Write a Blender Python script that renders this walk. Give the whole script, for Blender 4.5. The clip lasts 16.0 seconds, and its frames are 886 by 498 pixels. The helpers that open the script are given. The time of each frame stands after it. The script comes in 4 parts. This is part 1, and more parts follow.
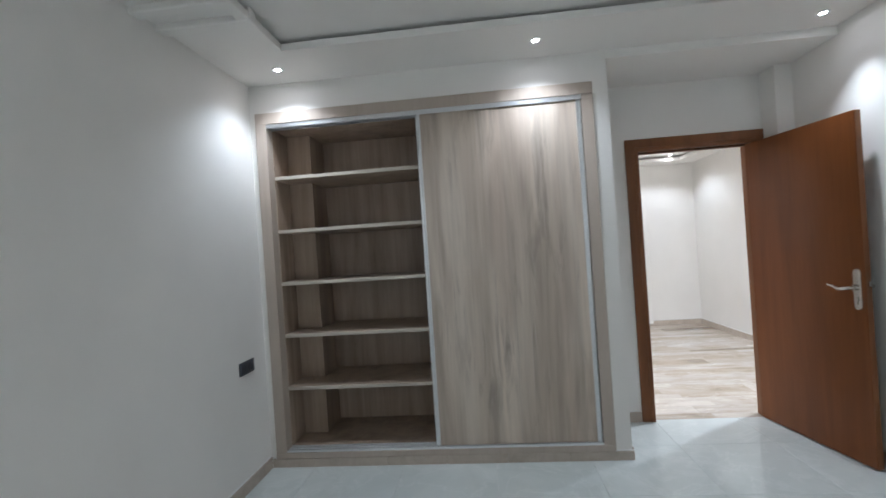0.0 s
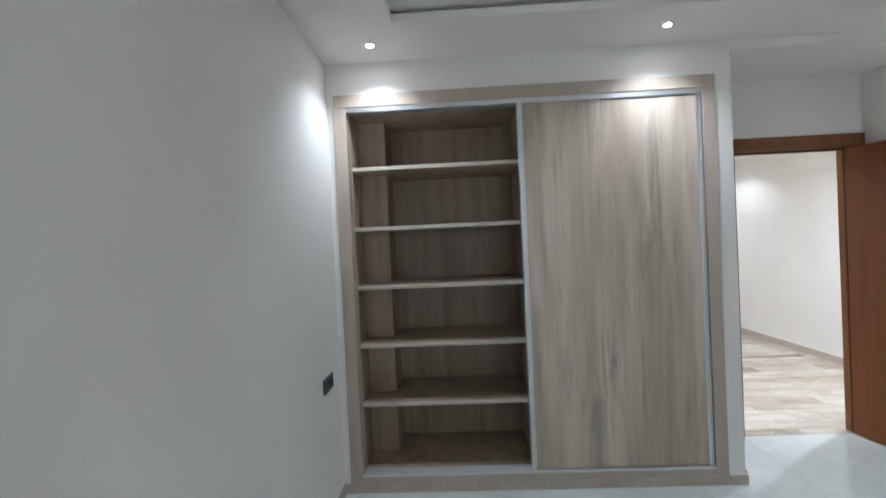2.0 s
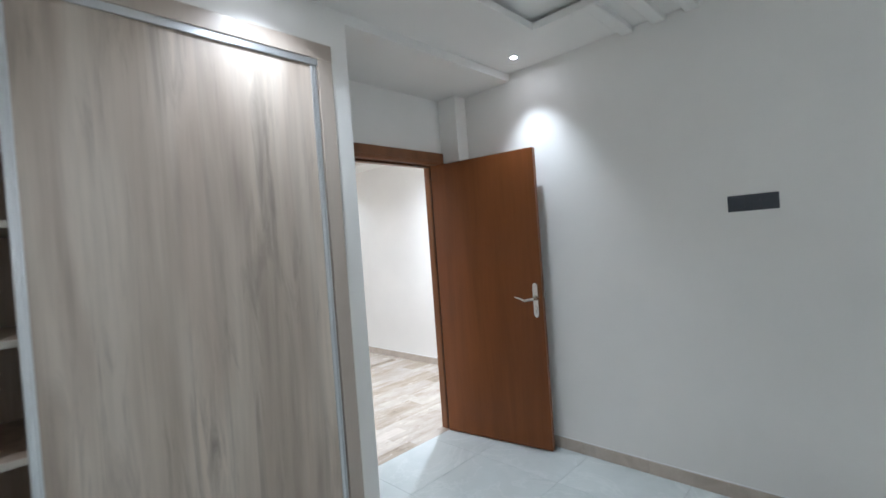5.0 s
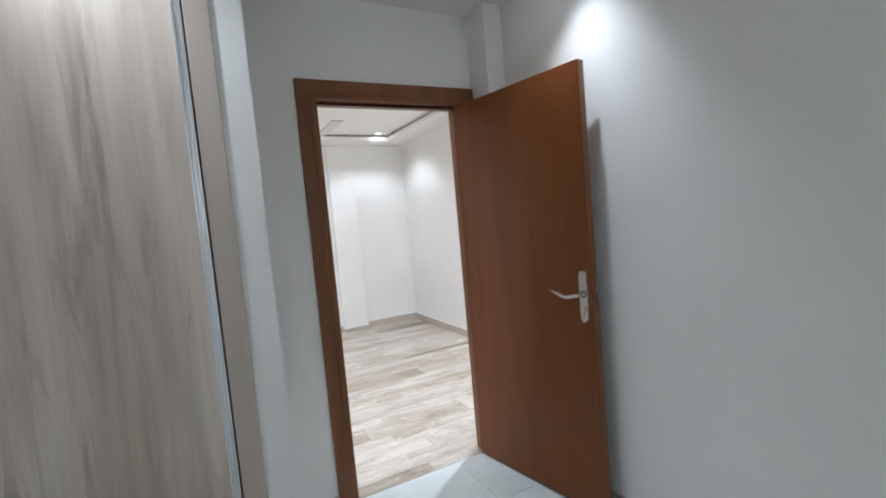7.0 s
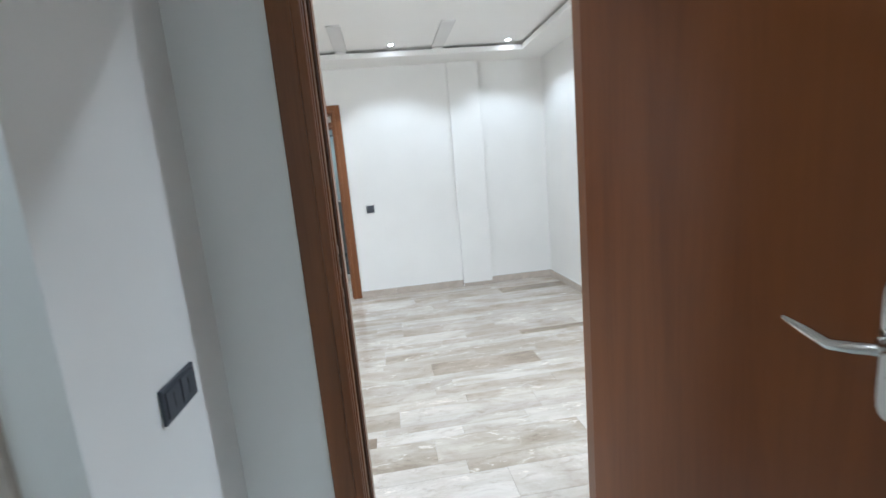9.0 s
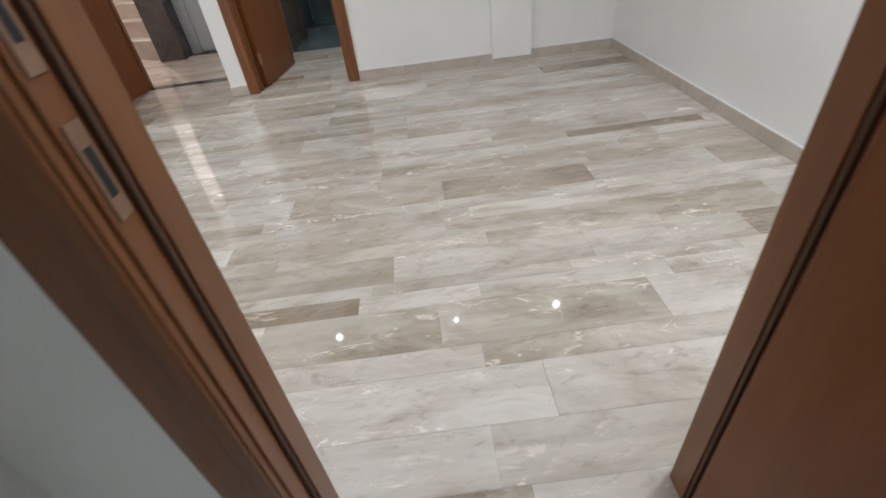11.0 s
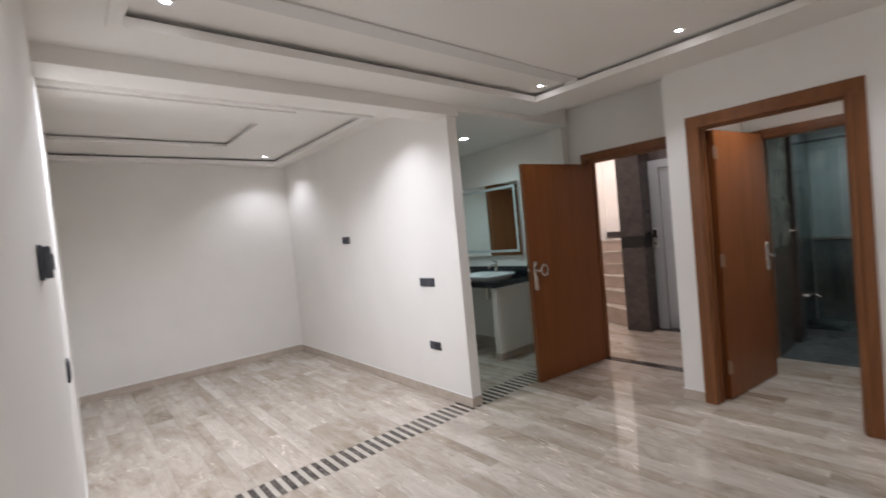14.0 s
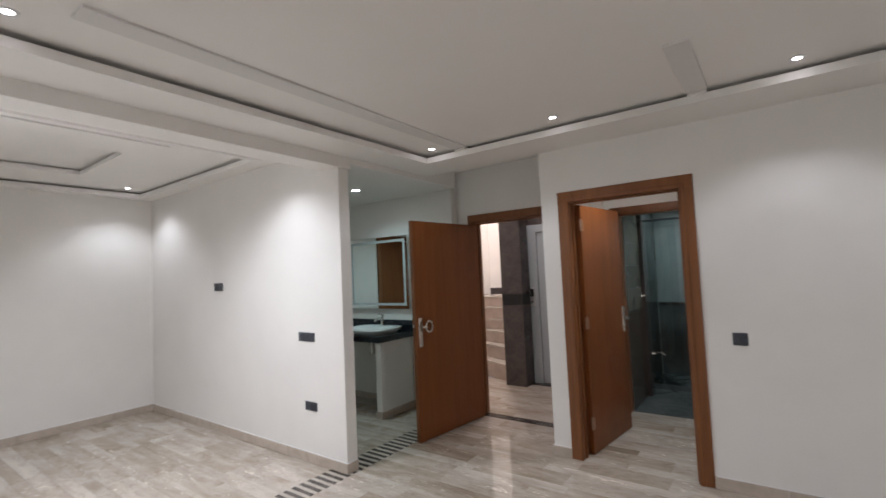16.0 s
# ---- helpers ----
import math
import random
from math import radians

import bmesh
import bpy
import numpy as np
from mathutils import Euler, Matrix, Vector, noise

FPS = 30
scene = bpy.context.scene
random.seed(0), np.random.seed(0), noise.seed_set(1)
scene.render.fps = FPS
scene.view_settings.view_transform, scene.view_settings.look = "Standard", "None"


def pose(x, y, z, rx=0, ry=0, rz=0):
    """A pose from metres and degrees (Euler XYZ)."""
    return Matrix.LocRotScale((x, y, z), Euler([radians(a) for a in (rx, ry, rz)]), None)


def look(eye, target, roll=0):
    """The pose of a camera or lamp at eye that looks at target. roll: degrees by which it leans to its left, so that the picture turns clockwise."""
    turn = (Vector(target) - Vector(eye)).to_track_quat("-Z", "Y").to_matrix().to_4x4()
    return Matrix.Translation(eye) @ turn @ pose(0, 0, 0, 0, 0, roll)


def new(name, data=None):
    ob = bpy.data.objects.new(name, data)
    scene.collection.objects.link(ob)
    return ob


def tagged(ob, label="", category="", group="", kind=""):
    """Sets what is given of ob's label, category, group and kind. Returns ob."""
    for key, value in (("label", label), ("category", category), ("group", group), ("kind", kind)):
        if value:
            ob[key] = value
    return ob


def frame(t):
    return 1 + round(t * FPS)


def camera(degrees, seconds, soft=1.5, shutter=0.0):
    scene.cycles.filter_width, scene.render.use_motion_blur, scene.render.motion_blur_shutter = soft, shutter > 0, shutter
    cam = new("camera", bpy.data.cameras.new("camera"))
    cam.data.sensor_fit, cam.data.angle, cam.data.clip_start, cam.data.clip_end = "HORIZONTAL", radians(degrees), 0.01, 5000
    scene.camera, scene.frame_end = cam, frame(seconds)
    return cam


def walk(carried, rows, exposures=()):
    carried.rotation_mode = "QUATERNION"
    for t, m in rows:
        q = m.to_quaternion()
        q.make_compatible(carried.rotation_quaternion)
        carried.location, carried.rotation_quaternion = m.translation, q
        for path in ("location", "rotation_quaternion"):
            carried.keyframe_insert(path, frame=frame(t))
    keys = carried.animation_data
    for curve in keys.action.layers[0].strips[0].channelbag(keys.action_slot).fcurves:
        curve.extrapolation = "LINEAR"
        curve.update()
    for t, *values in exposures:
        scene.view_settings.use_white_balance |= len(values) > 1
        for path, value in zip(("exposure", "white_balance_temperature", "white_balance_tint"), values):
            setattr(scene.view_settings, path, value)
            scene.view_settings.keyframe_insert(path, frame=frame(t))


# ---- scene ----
cam = camera(89.1, 16.0, shutter=0.5)
PATH = [
    (0, (1.571, 0.726, 1.39), (1.382, 2.717, 1.394), -3.8),
    (0.5, (1.323, 0.735, 1.371), (1.141, 2.726, 1.325), -3.8),
    (1, (1.122, 0.839, 1.365), (0.946, 2.83, 1.284), -3.8),
    (1.5, (0.966, 0.909, 1.393), (0.823, 2.902, 1.304), -2.8),
    (2, (0.802, 0.97, 1.478), (0.722, 2.968, 1.455), -2.6),
    (2.5, (0.7, 1.053, 1.519), (0.737, 3.042, 1.725), -3.9),
    (3, (0.72, 1.262, 1.501), (0.969, 3.211, 1.875), -5.2),
    (3.5, (0.82, 1.472, 1.54), (1.388, 3.348, 1.938), -5.0),
    (4, (0.911, 1.583, 1.518), (1.913, 3.287, 1.825), -2.7),
    (4.5, (0.973, 1.719, 1.48), (2.304, 3.203, 1.633), -3.6),
    (5, (1.101, 1.832, 1.435), (2.536, 3.224, 1.407), -4.2),
    (5.2, (1.212, 1.86, 1.403), (2.624, 3.275, 1.37), -3.9),
    (7.3, (2.323, 2.089, 1.416), (3.072, 3.937, 1.257), -5.1),
    (7.5, (2.39, 2.144, 1.427), (3.003, 4.04, 1.255), -4.9),
    (8, (2.587, 2.387, 1.394), (3.035, 4.324, 1.175), -5.2),
    (8.5, (2.74, 2.641, 1.381), (3.144, 4.579, 1.094), -6.5),
    (9, (2.906, 2.933, 1.336), (3.145, 4.89, 0.997), -5.1),
    (9.5, (2.995, 3.169, 1.283), (3.116, 5.088, 0.733), -3.9),
    (10, (3.016, 3.429, 1.203), (3.095, 5.214, 0.304), -4.4),
    (10.2, (3.029, 3.517, 1.171), (3.099, 5.253, 0.18), -5.9),
    (12.3, (3.087, 4.241, 1.124), (2.972, 5.771, -0.159), -6.6),
    (12.5, (3.051, 4.27, 1.175), (2.845, 5.894, 0.026), -6.7),
    (12.7, (3.044, 4.285, 1.246), (2.662, 5.998, 0.287), -6.5),
    (13, (3.001, 4.306, 1.32), (2.388, 6.095, 0.67), -4.7),
    (13.3, (3.003, 4.369, 1.367), (2.038, 6.073, 0.961), -3.9),
    (13.5, (2.987, 4.377, 1.402), (1.765, 5.933, 1.112), -4.4),
    (14, (2.941, 4.411, 1.447), (1.408, 5.694, 1.379), -5.4),
    (14.5, (2.902, 4.414, 1.475), (1.264, 5.561, 1.423), -4.1),
    (15, (2.897, 4.423, 1.488), (1.334, 5.672, 1.473), -2.1),
    (15.5, (2.927, 4.446, 1.507), (1.578, 5.921, 1.585), -0.9),
    (16, (2.953, 4.459, 1.509), (1.78, 6.075, 1.617), -2.6),
]
# stops, white balance and tint of the picture along the walk
EXPOSURES = [(0.0, 1.08, 6350, 18), (3.0, 1.2, 6350, 17), (5.2, 1.27, 6200, 17), (8.0, 1.0, 6250, 17), (9.0, 1.08, 5900, 12), (10.2, 0.82, 6300, 13), (12.3, 0.08, 6550, 20), (13.5, 0.0, 6800, 23), (14.5, 0.0, 6850, 24), (15.0, 0.04, 6550, 20), (16.0, -0.05, 6750, 22)]
walk(cam, [(t, look(eye, target, roll)) for t, eye, target, roll in PATH], EXPOSURES)

# world: night indoors, only a trace of ambient light
world = bpy.data.worlds.new("world")
scene.world = world
world.use_nodes = True
world.node_tree.nodes["Background"].inputs["Color"].default_value = (0.9, 0.95, 1.0, 1)
world.node_tree.nodes["Background"].inputs["Strength"].default_value = 0.02

# lamp powers in watts and colours
COOL, WHITE, WARM, TEAL = (0.78, 0.92, 1.0), (0.79, 0.92, 1.0), (1.0, 0.95, 0.925), (0.58, 0.97, 1.0)
BEDROOM_W, HALL_W, SALON_W, NICHE_W, LANDING_W, BATH_W = 20.0, 16.5, 54.0, 34.0, 90.0, 22.0


# ---- materials ----
def node(nt, kind, **values):
    n = nt.nodes.new(kind)
    for key, value in values.items():
        n.inputs[key.replace("_", " ")].default_value = value
    return n


def base_mat(name, rough=0.5, metal=0.0):
    m = bpy.data.materials.new(name)
    m.use_nodes = True
    nt = m.node_tree
    b = nt.nodes["Principled BSDF"]
    b.inputs["Roughness"].default_value, b.inputs["Metallic"].default_value = rough, metal
    return m, nt, b


def coords(nt, scale=(1, 1, 1), shift=False):
    tc = nt.nodes.new("ShaderNodeTexCoord")
    mp = nt.nodes.new("ShaderNodeMapping")
    mp.inputs["Scale"].default_value = scale
    nt.links.new(tc.outputs["Object"], mp.inputs["Vector"])
    if shift:
        info = nt.nodes.new("ShaderNodeObjectInfo")
        mul = nt.nodes.new("ShaderNodeVectorMath")
        mul.operation = "SCALE"
        mul.inputs[0].default_value = (37.0, 53.0, 71.0)
        nt.links.new(info.outputs["Random"], mul.inputs["Scale"])
        nt.links.new(mul.outputs[0], mp.inputs["Location"])
    return mp.outputs["Vector"]


def noise_tex(nt, vec, scale, detail=4.0, rough=0.55, distort=0.0):
    n = node(nt, "ShaderNodeTexNoise", Scale=scale, Detail=detail, Roughness=rough, Distortion=distort)
    nt.links.new(vec, n.inputs["Vector"])
    return n.outputs["Fac"]


def ramp(nt, fac, stops):
    r = nt.nodes.new("ShaderNodeValToRGB")
    els = r.color_ramp.elements
    while len(els) < len(stops):
        els.new(0.5)
    for e, (p, c) in zip(els, stops):
        e.position, e.color = p, (*c, 1)
    nt.links.new(fac, r.inputs["Fac"])
    return r.outputs["Color"]


def mix(nt, fac, a, b, mode="MIX"):
    m = nt.nodes.new("ShaderNodeMix")
    m.data_type, m.blend_type = "RGBA", mode
    for sock, v in ((m.inputs["Factor"], fac), (m.inputs["A"], a), (m.inputs["B"], b)):
        if isinstance(v, (int, float)):
            sock.default_value = v
        elif isinstance(v, tuple):
            sock.default_value = (*v, 1)
        else:
            nt.links.new(v, sock)
    return m.outputs["Result"]


def bump(nt, b, fac, strength, distance):
    n = node(nt, "ShaderNodeBump", Strength=strength, Distance=distance)
    nt.links.new(fac, n.inputs["Height"])
    nt.links.new(n.outputs["Normal"], b.inputs["Normal"])


def paint(name, colour, rough=0.6, mottle=0.05):
    m, nt, b = base_mat(name, rough)
    v = coords(nt)
    big = noise_tex(nt, v, 1.7, 3.0)
    fine = noise_tex(nt, v, 60.0, 3.0)
    dark = tuple(c * (1 - mottle) for c in colour)
    nt.links.new(ramp(nt, big, [(0.3, dark), (0.7, colour)]), b.inputs["Base Color"])
    mid = noise_tex(nt, v, 9.0, 4.0)
    both = nt.nodes.new("ShaderNodeMath")
    both.operation = "ADD"
    nt.links.new(fine, both.inputs[0])
    nt.links.new(mid, both.inputs[1])
    bump(nt, b, both.outputs[0], 0.12, 0.003)
    return m


def wood(name, light, mid, dark, rough, grain=1.0, contrast=0.5, coat=0.0, streaks=0.55, checks=None, gloss=0.5):
    """Vertical grain: broad bands, fine streaks and short dark checks."""
    m, nt, b = base_mat(name, rough)
    v = coords(nt, (1, 1, 0.07), shift=True)
    w = noise_tex(nt, v, 9.0 * grain, 6.0, 0.62, 0.5)
    s = noise_tex(nt, coords(nt, (1, 1, 0.03), shift=True), 42.0 * grain, 5.0, 0.65)
    col = ramp(nt, w, [(0.5 - contrast * 0.36, dark), (0.5, mid), (0.5 + contrast * 0.34, light)])
    streak = ramp(nt, s, [(0.3, (0.70, 0.69, 0.68)), (0.62, (1, 1, 1))])
    col = mix(nt, streaks, col, streak, "MULTIPLY")
    crack = noise_tex(nt, coords(nt, (1, 1, 0.15), shift=True), 16.0 * grain, 7.0, 0.74, 1.4)
    mask = ramp(nt, crack, [(0.60, (1, 1, 1)), (0.69, (0.60, 0.57, 0.55))])
    col = mix(nt, contrast if checks is None else checks, col, mask, "MULTIPLY")
    cloud = noise_tex(nt, coords(nt, (1, 1, 0.5), shift=True), 2.2, 3.0)
    col = mix(nt, 0.5, col, ramp(nt, cloud, [(0.3, (0.88, 0.88, 0.88)), (0.7, (1.06, 1.06, 1.06))]), "MULTIPLY")
    nt.links.new(col, b.inputs["Base Color"])
    b.inputs["Coat Weight"].default_value = coat
    b.inputs["Specular IOR Level"].default_value = gloss
    b.inputs["Coat Roughness"].default_value = 0.25
    bump(nt, b, s, 0.08, 0.001)
    return m


def oak_board(name, light, mid, dark, rough=0.38):
    """Grey-brown oak: broad soft bands, faint fine grain, drawn-out dark checks and a few knots."""
    m, nt, b = base_mat(name, rough)
    w = noise_tex(nt, coords(nt, (1, 1, 0.10), shift=True), 6.5, 3.0, 0.5, 0.6)
    col = ramp(nt, w, [(0.30, dark), (0.47, mid), (0.62, light)])
    stave = noise_tex(nt, coords(nt, (1, 1, 0.012), shift=True), 7.5, 1.0, 0.4)
    col = mix(nt, 0.8, col, ramp(nt, stave, [(0.40, (0.86, 0.85, 0.83)), (0.47, (0.97, 0.97, 0.96)), (0.55, (0.93, 0.93, 0.93)), (0.62, (1.07, 1.06, 1.05))]), "MULTIPLY")
    s = noise_tex(nt, coords(nt, (1, 1, 0.025), shift=True), 44.0, 5.0, 0.66)
    col = mix(nt, 0.5, col, ramp(nt, s, [(0.34, (0.80, 0.79, 0.78)), (0.58, (1, 1, 1))]), "MULTIPLY")
    check = noise_tex(nt, coords(nt, (1, 1, 0.10), shift=True), 17.0, 6.0, 0.66, 0.9)
    patch = noise_tex(nt, coords(nt, (1.4, 1, 0.5), shift=True), 2.6, 2.0)
    amount = mix(nt, 1.0, ramp(nt, check, [(0.50, (0, 0, 0)), (0.70, (0.78, 0.78, 0.78))]), ramp(nt, patch, [(0.38, (0.15, 0.15, 0.15)), (0.62, (1, 1, 1))]), "MULTIPLY")
    col = mix(nt, amount, col, tuple(0.6 * c for c in dark))
    knot = node(nt, "ShaderNodeTexVoronoi", Scale=2.3)
    nt.links.new(coords(nt, (1, 1, 0.55), shift=True), knot.inputs["Vector"])
    col = mix(nt, ramp(nt, knot.outputs["Distance"], [(0.02, (0.4, 0.4, 0.4)), (0.07, (0, 0, 0))]), col, tuple(0.5 * c for c in dark))
    nt.links.new(col, b.inputs["Base Color"])
    b.inputs["Coat Weight"].default_value, b.inputs["Coat Roughness"].default_value = 0.5, 0.5
    bump(nt, b, s, 0.08, 0.001)
    return m


def marble_plank(name, light, mid, dark, rough=0.025):
    """Polished travertine-like stone: drifting clouds, bands along the plank, broken pale veins and dark flecks."""
    m, nt, b = base_mat(name, rough)
    cloud = noise_tex(nt, coords(nt, (0.75, 1.7, 1), shift=True), 2.1, 8.0, 0.68, 0.7)
    col = ramp(nt, cloud, [(0.33, dark), (0.47, mid), (0.61, light)])
    band = noise_tex(nt, coords(nt, (0.16, 3.4, 1), shift=True), 3.6, 5.0, 0.6, 0.5)
    col = mix(nt, 0.5, col, ramp(nt, band, [(0.34, (0.76, 0.74, 0.71)), (0.52, (0.98, 0.975, 0.97)), (0.66, (1.12, 1.12, 1.13))]), "MULTIPLY")
    zone = ramp(nt, noise_tex(nt, coords(nt, (0.6, 1.6, 1), shift=True), 3.1, 3.0), [(0.46, (0, 0, 0)), (0.60, (1, 1, 1))])
    fleck = ramp(nt, noise_tex(nt, coords(nt, (0.55, 1.5, 1), shift=True), 11.0, 7.0, 0.68, 1.6), [(0.57, (0, 0, 0)), (0.64, (1, 1, 1))])
    col = mix(nt, mix(nt, 1.0, zone, fleck, "MULTIPLY"), col, tuple(min(0.82, c * 1.38) for c in light))
    speck = ramp(nt, noise_tex(nt, coords(nt, (0.5, 1.3, 1), shift=True), 19.0, 6.0, 0.7, 0.8), [(0.33, (0.66, 0.62, 0.58)), (0.46, (1, 1, 1))])
    col = mix(nt, 0.6, col, speck, "MULTIPLY")
    info = nt.nodes.new("ShaderNodeObjectInfo")
    col = mix(nt, 0.55, col, ramp(nt, info.outputs["Random"], [(0.0, (0.84, 0.82, 0.79)), (0.5, (0.98, 0.97, 0.96)), (1.0, (1.08, 1.08, 1.09))]), "MULTIPLY")
    nt.links.new(col, b.inputs["Base Color"])
    return m


def stone(name, a, c, rough, scale=5.0, vein=(0.5, 0.5, 0.5), vein_amount=0.0):
    m, nt, b = base_mat(name, rough)
    v = coords(nt, shift=True)
    col = ramp(nt, noise_tex(nt, v, scale, 7.0, 0.65, 0.8), [(0.32, a), (0.68, c)])
    if vein_amount:
        n = noise_tex(nt, v, scale * 0.8, 6.0, 0.6, 2.2)
        line = ramp(nt, n, [(0.47, (0, 0, 0)), (0.5, (vein_amount,) * 3), (0.53, (0, 0, 0))])
        col = mix(nt, line, col, vein)
    nt.links.new(col, b.inputs["Base Color"])
    return m


def plain(name, colour, rough=0.4, metal=0.0, speck=0.08):
    m, nt, b = base_mat(name, rough, metal)
    v = coords(nt)
    f = noise_tex(nt, v, 35.0, 4.0)
    nt.links.new(ramp(nt, f, [(0.3, tuple(c * (1 - speck) for c in colour)), (0.7, colour)]), b.inputs["Base Color"])
    return m


def glowing(name, colour, strength):
    m, nt, b = base_mat(name, 0.3)
    b.inputs["Emission Color"].default_value = (*colour, 1)
    b.inputs["Emission Strength"].default_value = strength
    return m


M_WALL = paint("wall_paint", (0.87, 0.842, 0.800), 0.55)
M_CEIL = paint("ceiling_paint", (0.88, 0.852, 0.812), 0.6, 0.03)
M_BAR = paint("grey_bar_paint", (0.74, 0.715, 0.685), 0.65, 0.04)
M_OAK = oak_board("grey_oak_laminate", (0.65, 0.550, 0.46), (0.545, 0.445, 0.364), (0.40, 0.312, 0.25))
M_OAK_FRAME = wood("grey_oak_frame", (0.52, 0.435, 0.365), (0.495, 0.41, 0.342), (0.465, 0.382, 0.316), 0.34, 1.2, 0.5, 0.25, 0.12, 0.06)
# wardrobe oak made darker and browner: the recess's shade is in its colour
M_OAK_SHADED = wood("grey_oak_shaded", (0.50, 0.385, 0.295), (0.41, 0.31, 0.235), (0.28, 0.205, 0.15), 0.42, 1.0, 0.6, 0.0, 0.4)
M_EDGE = plain("pale_edge_band", (0.58, 0.52, 0.44), 0.4)
M_DOOR = wood("red_brown_veneer", (0.228, 0.073, 0.021), (0.196, 0.061, 0.017), (0.155, 0.046, 0.013), 0.33, 1.3, 0.75, 0.04, 0.2, 0.10, 0.24)
M_CASING = wood("brown_casing_veneer", (0.255, 0.096, 0.034), (0.222, 0.081, 0.028), (0.18, 0.064, 0.022), 0.36, 1.4, 0.4, 0.06, 0.2, 0.12, 0.35)
M_ALU = plain("brushed_aluminium", (0.72, 0.73, 0.74), 0.32, 0.85, 0.05)
M_NICKEL = plain("polished_nickel", (0.66, 0.63, 0.58), 0.18, 1.0, 0.05)
M_GASKET = plain("brown_rubber_seal", (0.10, 0.045, 0.022), 0.7)
M_FLAG = plain("pale_bronze_hinge", (0.36, 0.22, 0.15), 0.3, 0.7, 0.1)
M_HINGE = plain("bronzed_hinge", (0.22, 0.10, 0.05), 0.35, 0.5, 0.1)
M_PLANK_L = marble_plank("vein_cut_marble_pale", (0.591, 0.53, 0.469), (0.502, 0.437, 0.372), (0.379, 0.311, 0.246))
M_PLANK_M = marble_plank("vein_cut_marble_beige", (0.522, 0.457, 0.388), (0.426, 0.359, 0.29), (0.315, 0.25, 0.193))
M_PLANK_D = marble_plank("vein_cut_marble_brown", (0.404, 0.329, 0.261), (0.305, 0.239, 0.18), (0.217, 0.163, 0.118))
M_TILE = stone("pale_polished_tile", (0.57, 0.62, 0.605), (0.67, 0.71, 0.695), 0.08, 2.2, (0.86, 0.87, 0.86), 0.22)
M_GROUT_DARK = plain("grey_grout", (0.22, 0.24, 0.235), 0.6)
M_GROUT_PALE = plain("pale_grout", (0.66, 0.68, 0.67), 0.7)
M_WHITE_BEAD = plain("white_bead", (0.80, 0.79, 0.78), 0.5, 0.0, 0.04)
M_GROUT = plain("grout", (0.55, 0.52, 0.48), 0.8)
M_SKIRT = stone("beige_marble_skirting", (0.46, 0.385, 0.32), (0.58, 0.495, 0.42), 0.25, 6.0)
M_DARKBAR = stone("dark_brown_marble", (0.035, 0.03, 0.027), (0.075, 0.06, 0.052), 0.14, 14.0, (0.35, 0.3, 0.26), 0.8)
M_PALEBAR = stone("cream_marble", (0.46, 0.41, 0.35), (0.58, 0.53, 0.46), 0.14, 8.0)
M_PLATE = plain("slate_plastic", (0.055, 0.061, 0.074), 0.38)
M_PLATE_IN = plain("dark_slate_plastic", (0.018, 0.02, 0.025), 0.3)
M_PILLAR = stone("brown_grey_marble", (0.042, 0.033, 0.031), (0.082, 0.066, 0.062), 0.18, 7.0, (0.20, 0.17, 0.16), 0.15)
M_GRANITE = stone("black_granite", (0.008, 0.009, 0.012), (0.025, 0.027, 0.032), 0.12, 60.0)
M_STEEL = plain("grey_painted_steel", (0.42, 0.47, 0.50), 0.4, 0.2)
M_PORCELAIN = plain("white_porcelain", (0.80, 0.82, 0.82), 0.08, 0.0, 0.02)
M_TRIM = plain("white_lamp_trim", (0.82, 0.82, 0.82), 0.4, 0.0, 0.02)
M_LED = glowing("lamp_lens", (0.90, 0.96, 1.0), 60.0)
M_FROST = plain("frosted_mirror_band", (0.60, 0.66, 0.66), 0.45, 0.3, 0.03)
M_TILE_DARK = stone("dark_grey_tile", (0.085, 0.098, 0.10), (0.15, 0.17, 0.17), 0.2, 4.0)
M_TILE_PALE = stone("pale_grey_tile", (0.34, 0.38, 0.37), (0.42, 0.46, 0.45), 0.2, 3.0)
M_TILE_OLIVE = stone("olive_grey_tile", (0.12, 0.12, 0.10), (0.17, 0.167, 0.138), 0.2, 3.0)
M_TILE_BROWN = stone("brown_tile", (0.075, 0.055, 0.042), (0.12, 0.09, 0.07), 0.15, 3.0)
M_STEP = stone("pink_beige_step_marble", (0.43, 0.345, 0.29), (0.54, 0.44, 0.375), 0.25, 5.0)
M_BLACK = plain("black_gap", (0.012, 0.012, 0.012), 0.6)
M_MIRROR, _nt, _b = base_mat("mirror_silver", 0.015, 1.0)
_b.inputs["Base Color"].default_value = (0.86, 0.9, 0.89, 1)
M_GLASS, _nt, _b = base_mat("shower_glass", 0.02)
_b.inputs["Transmission Weight"].default_value = 1.0
_b.inputs["IOR"].default_value = 1.45
_b.inputs["Base Color"].default_value = (0.85, 0.93, 0.92, 1)


# ---- mesh helpers ----
def bx(bm, x0, y0, z0, x1, y1, z1, r=0.0):
    """Adds a box between two corners, its edges rounded by r."""
    g = bmesh.ops.create_cube(bm, size=1.0, matrix=Matrix.Translation(((x0 + x1) / 2, (y0 + y1) / 2, (z0 + z1) / 2)) @ Matrix.Diagonal((abs(x1 - x0), abs(y1 - y0), abs(z1 - z0), 1)))
    if r:
        edges = list({e for v in g["verts"] for e in v.link_edges})
        bmesh.ops.bevel(bm, geom=edges, offset=r, segments=2, affect="EDGES", profile=0.5)
    return bm


def boxes(*bs, r=0.0):
    bm = bmesh.new()
    for b in bs:
        bx(bm, *b, r=r)
    return bm


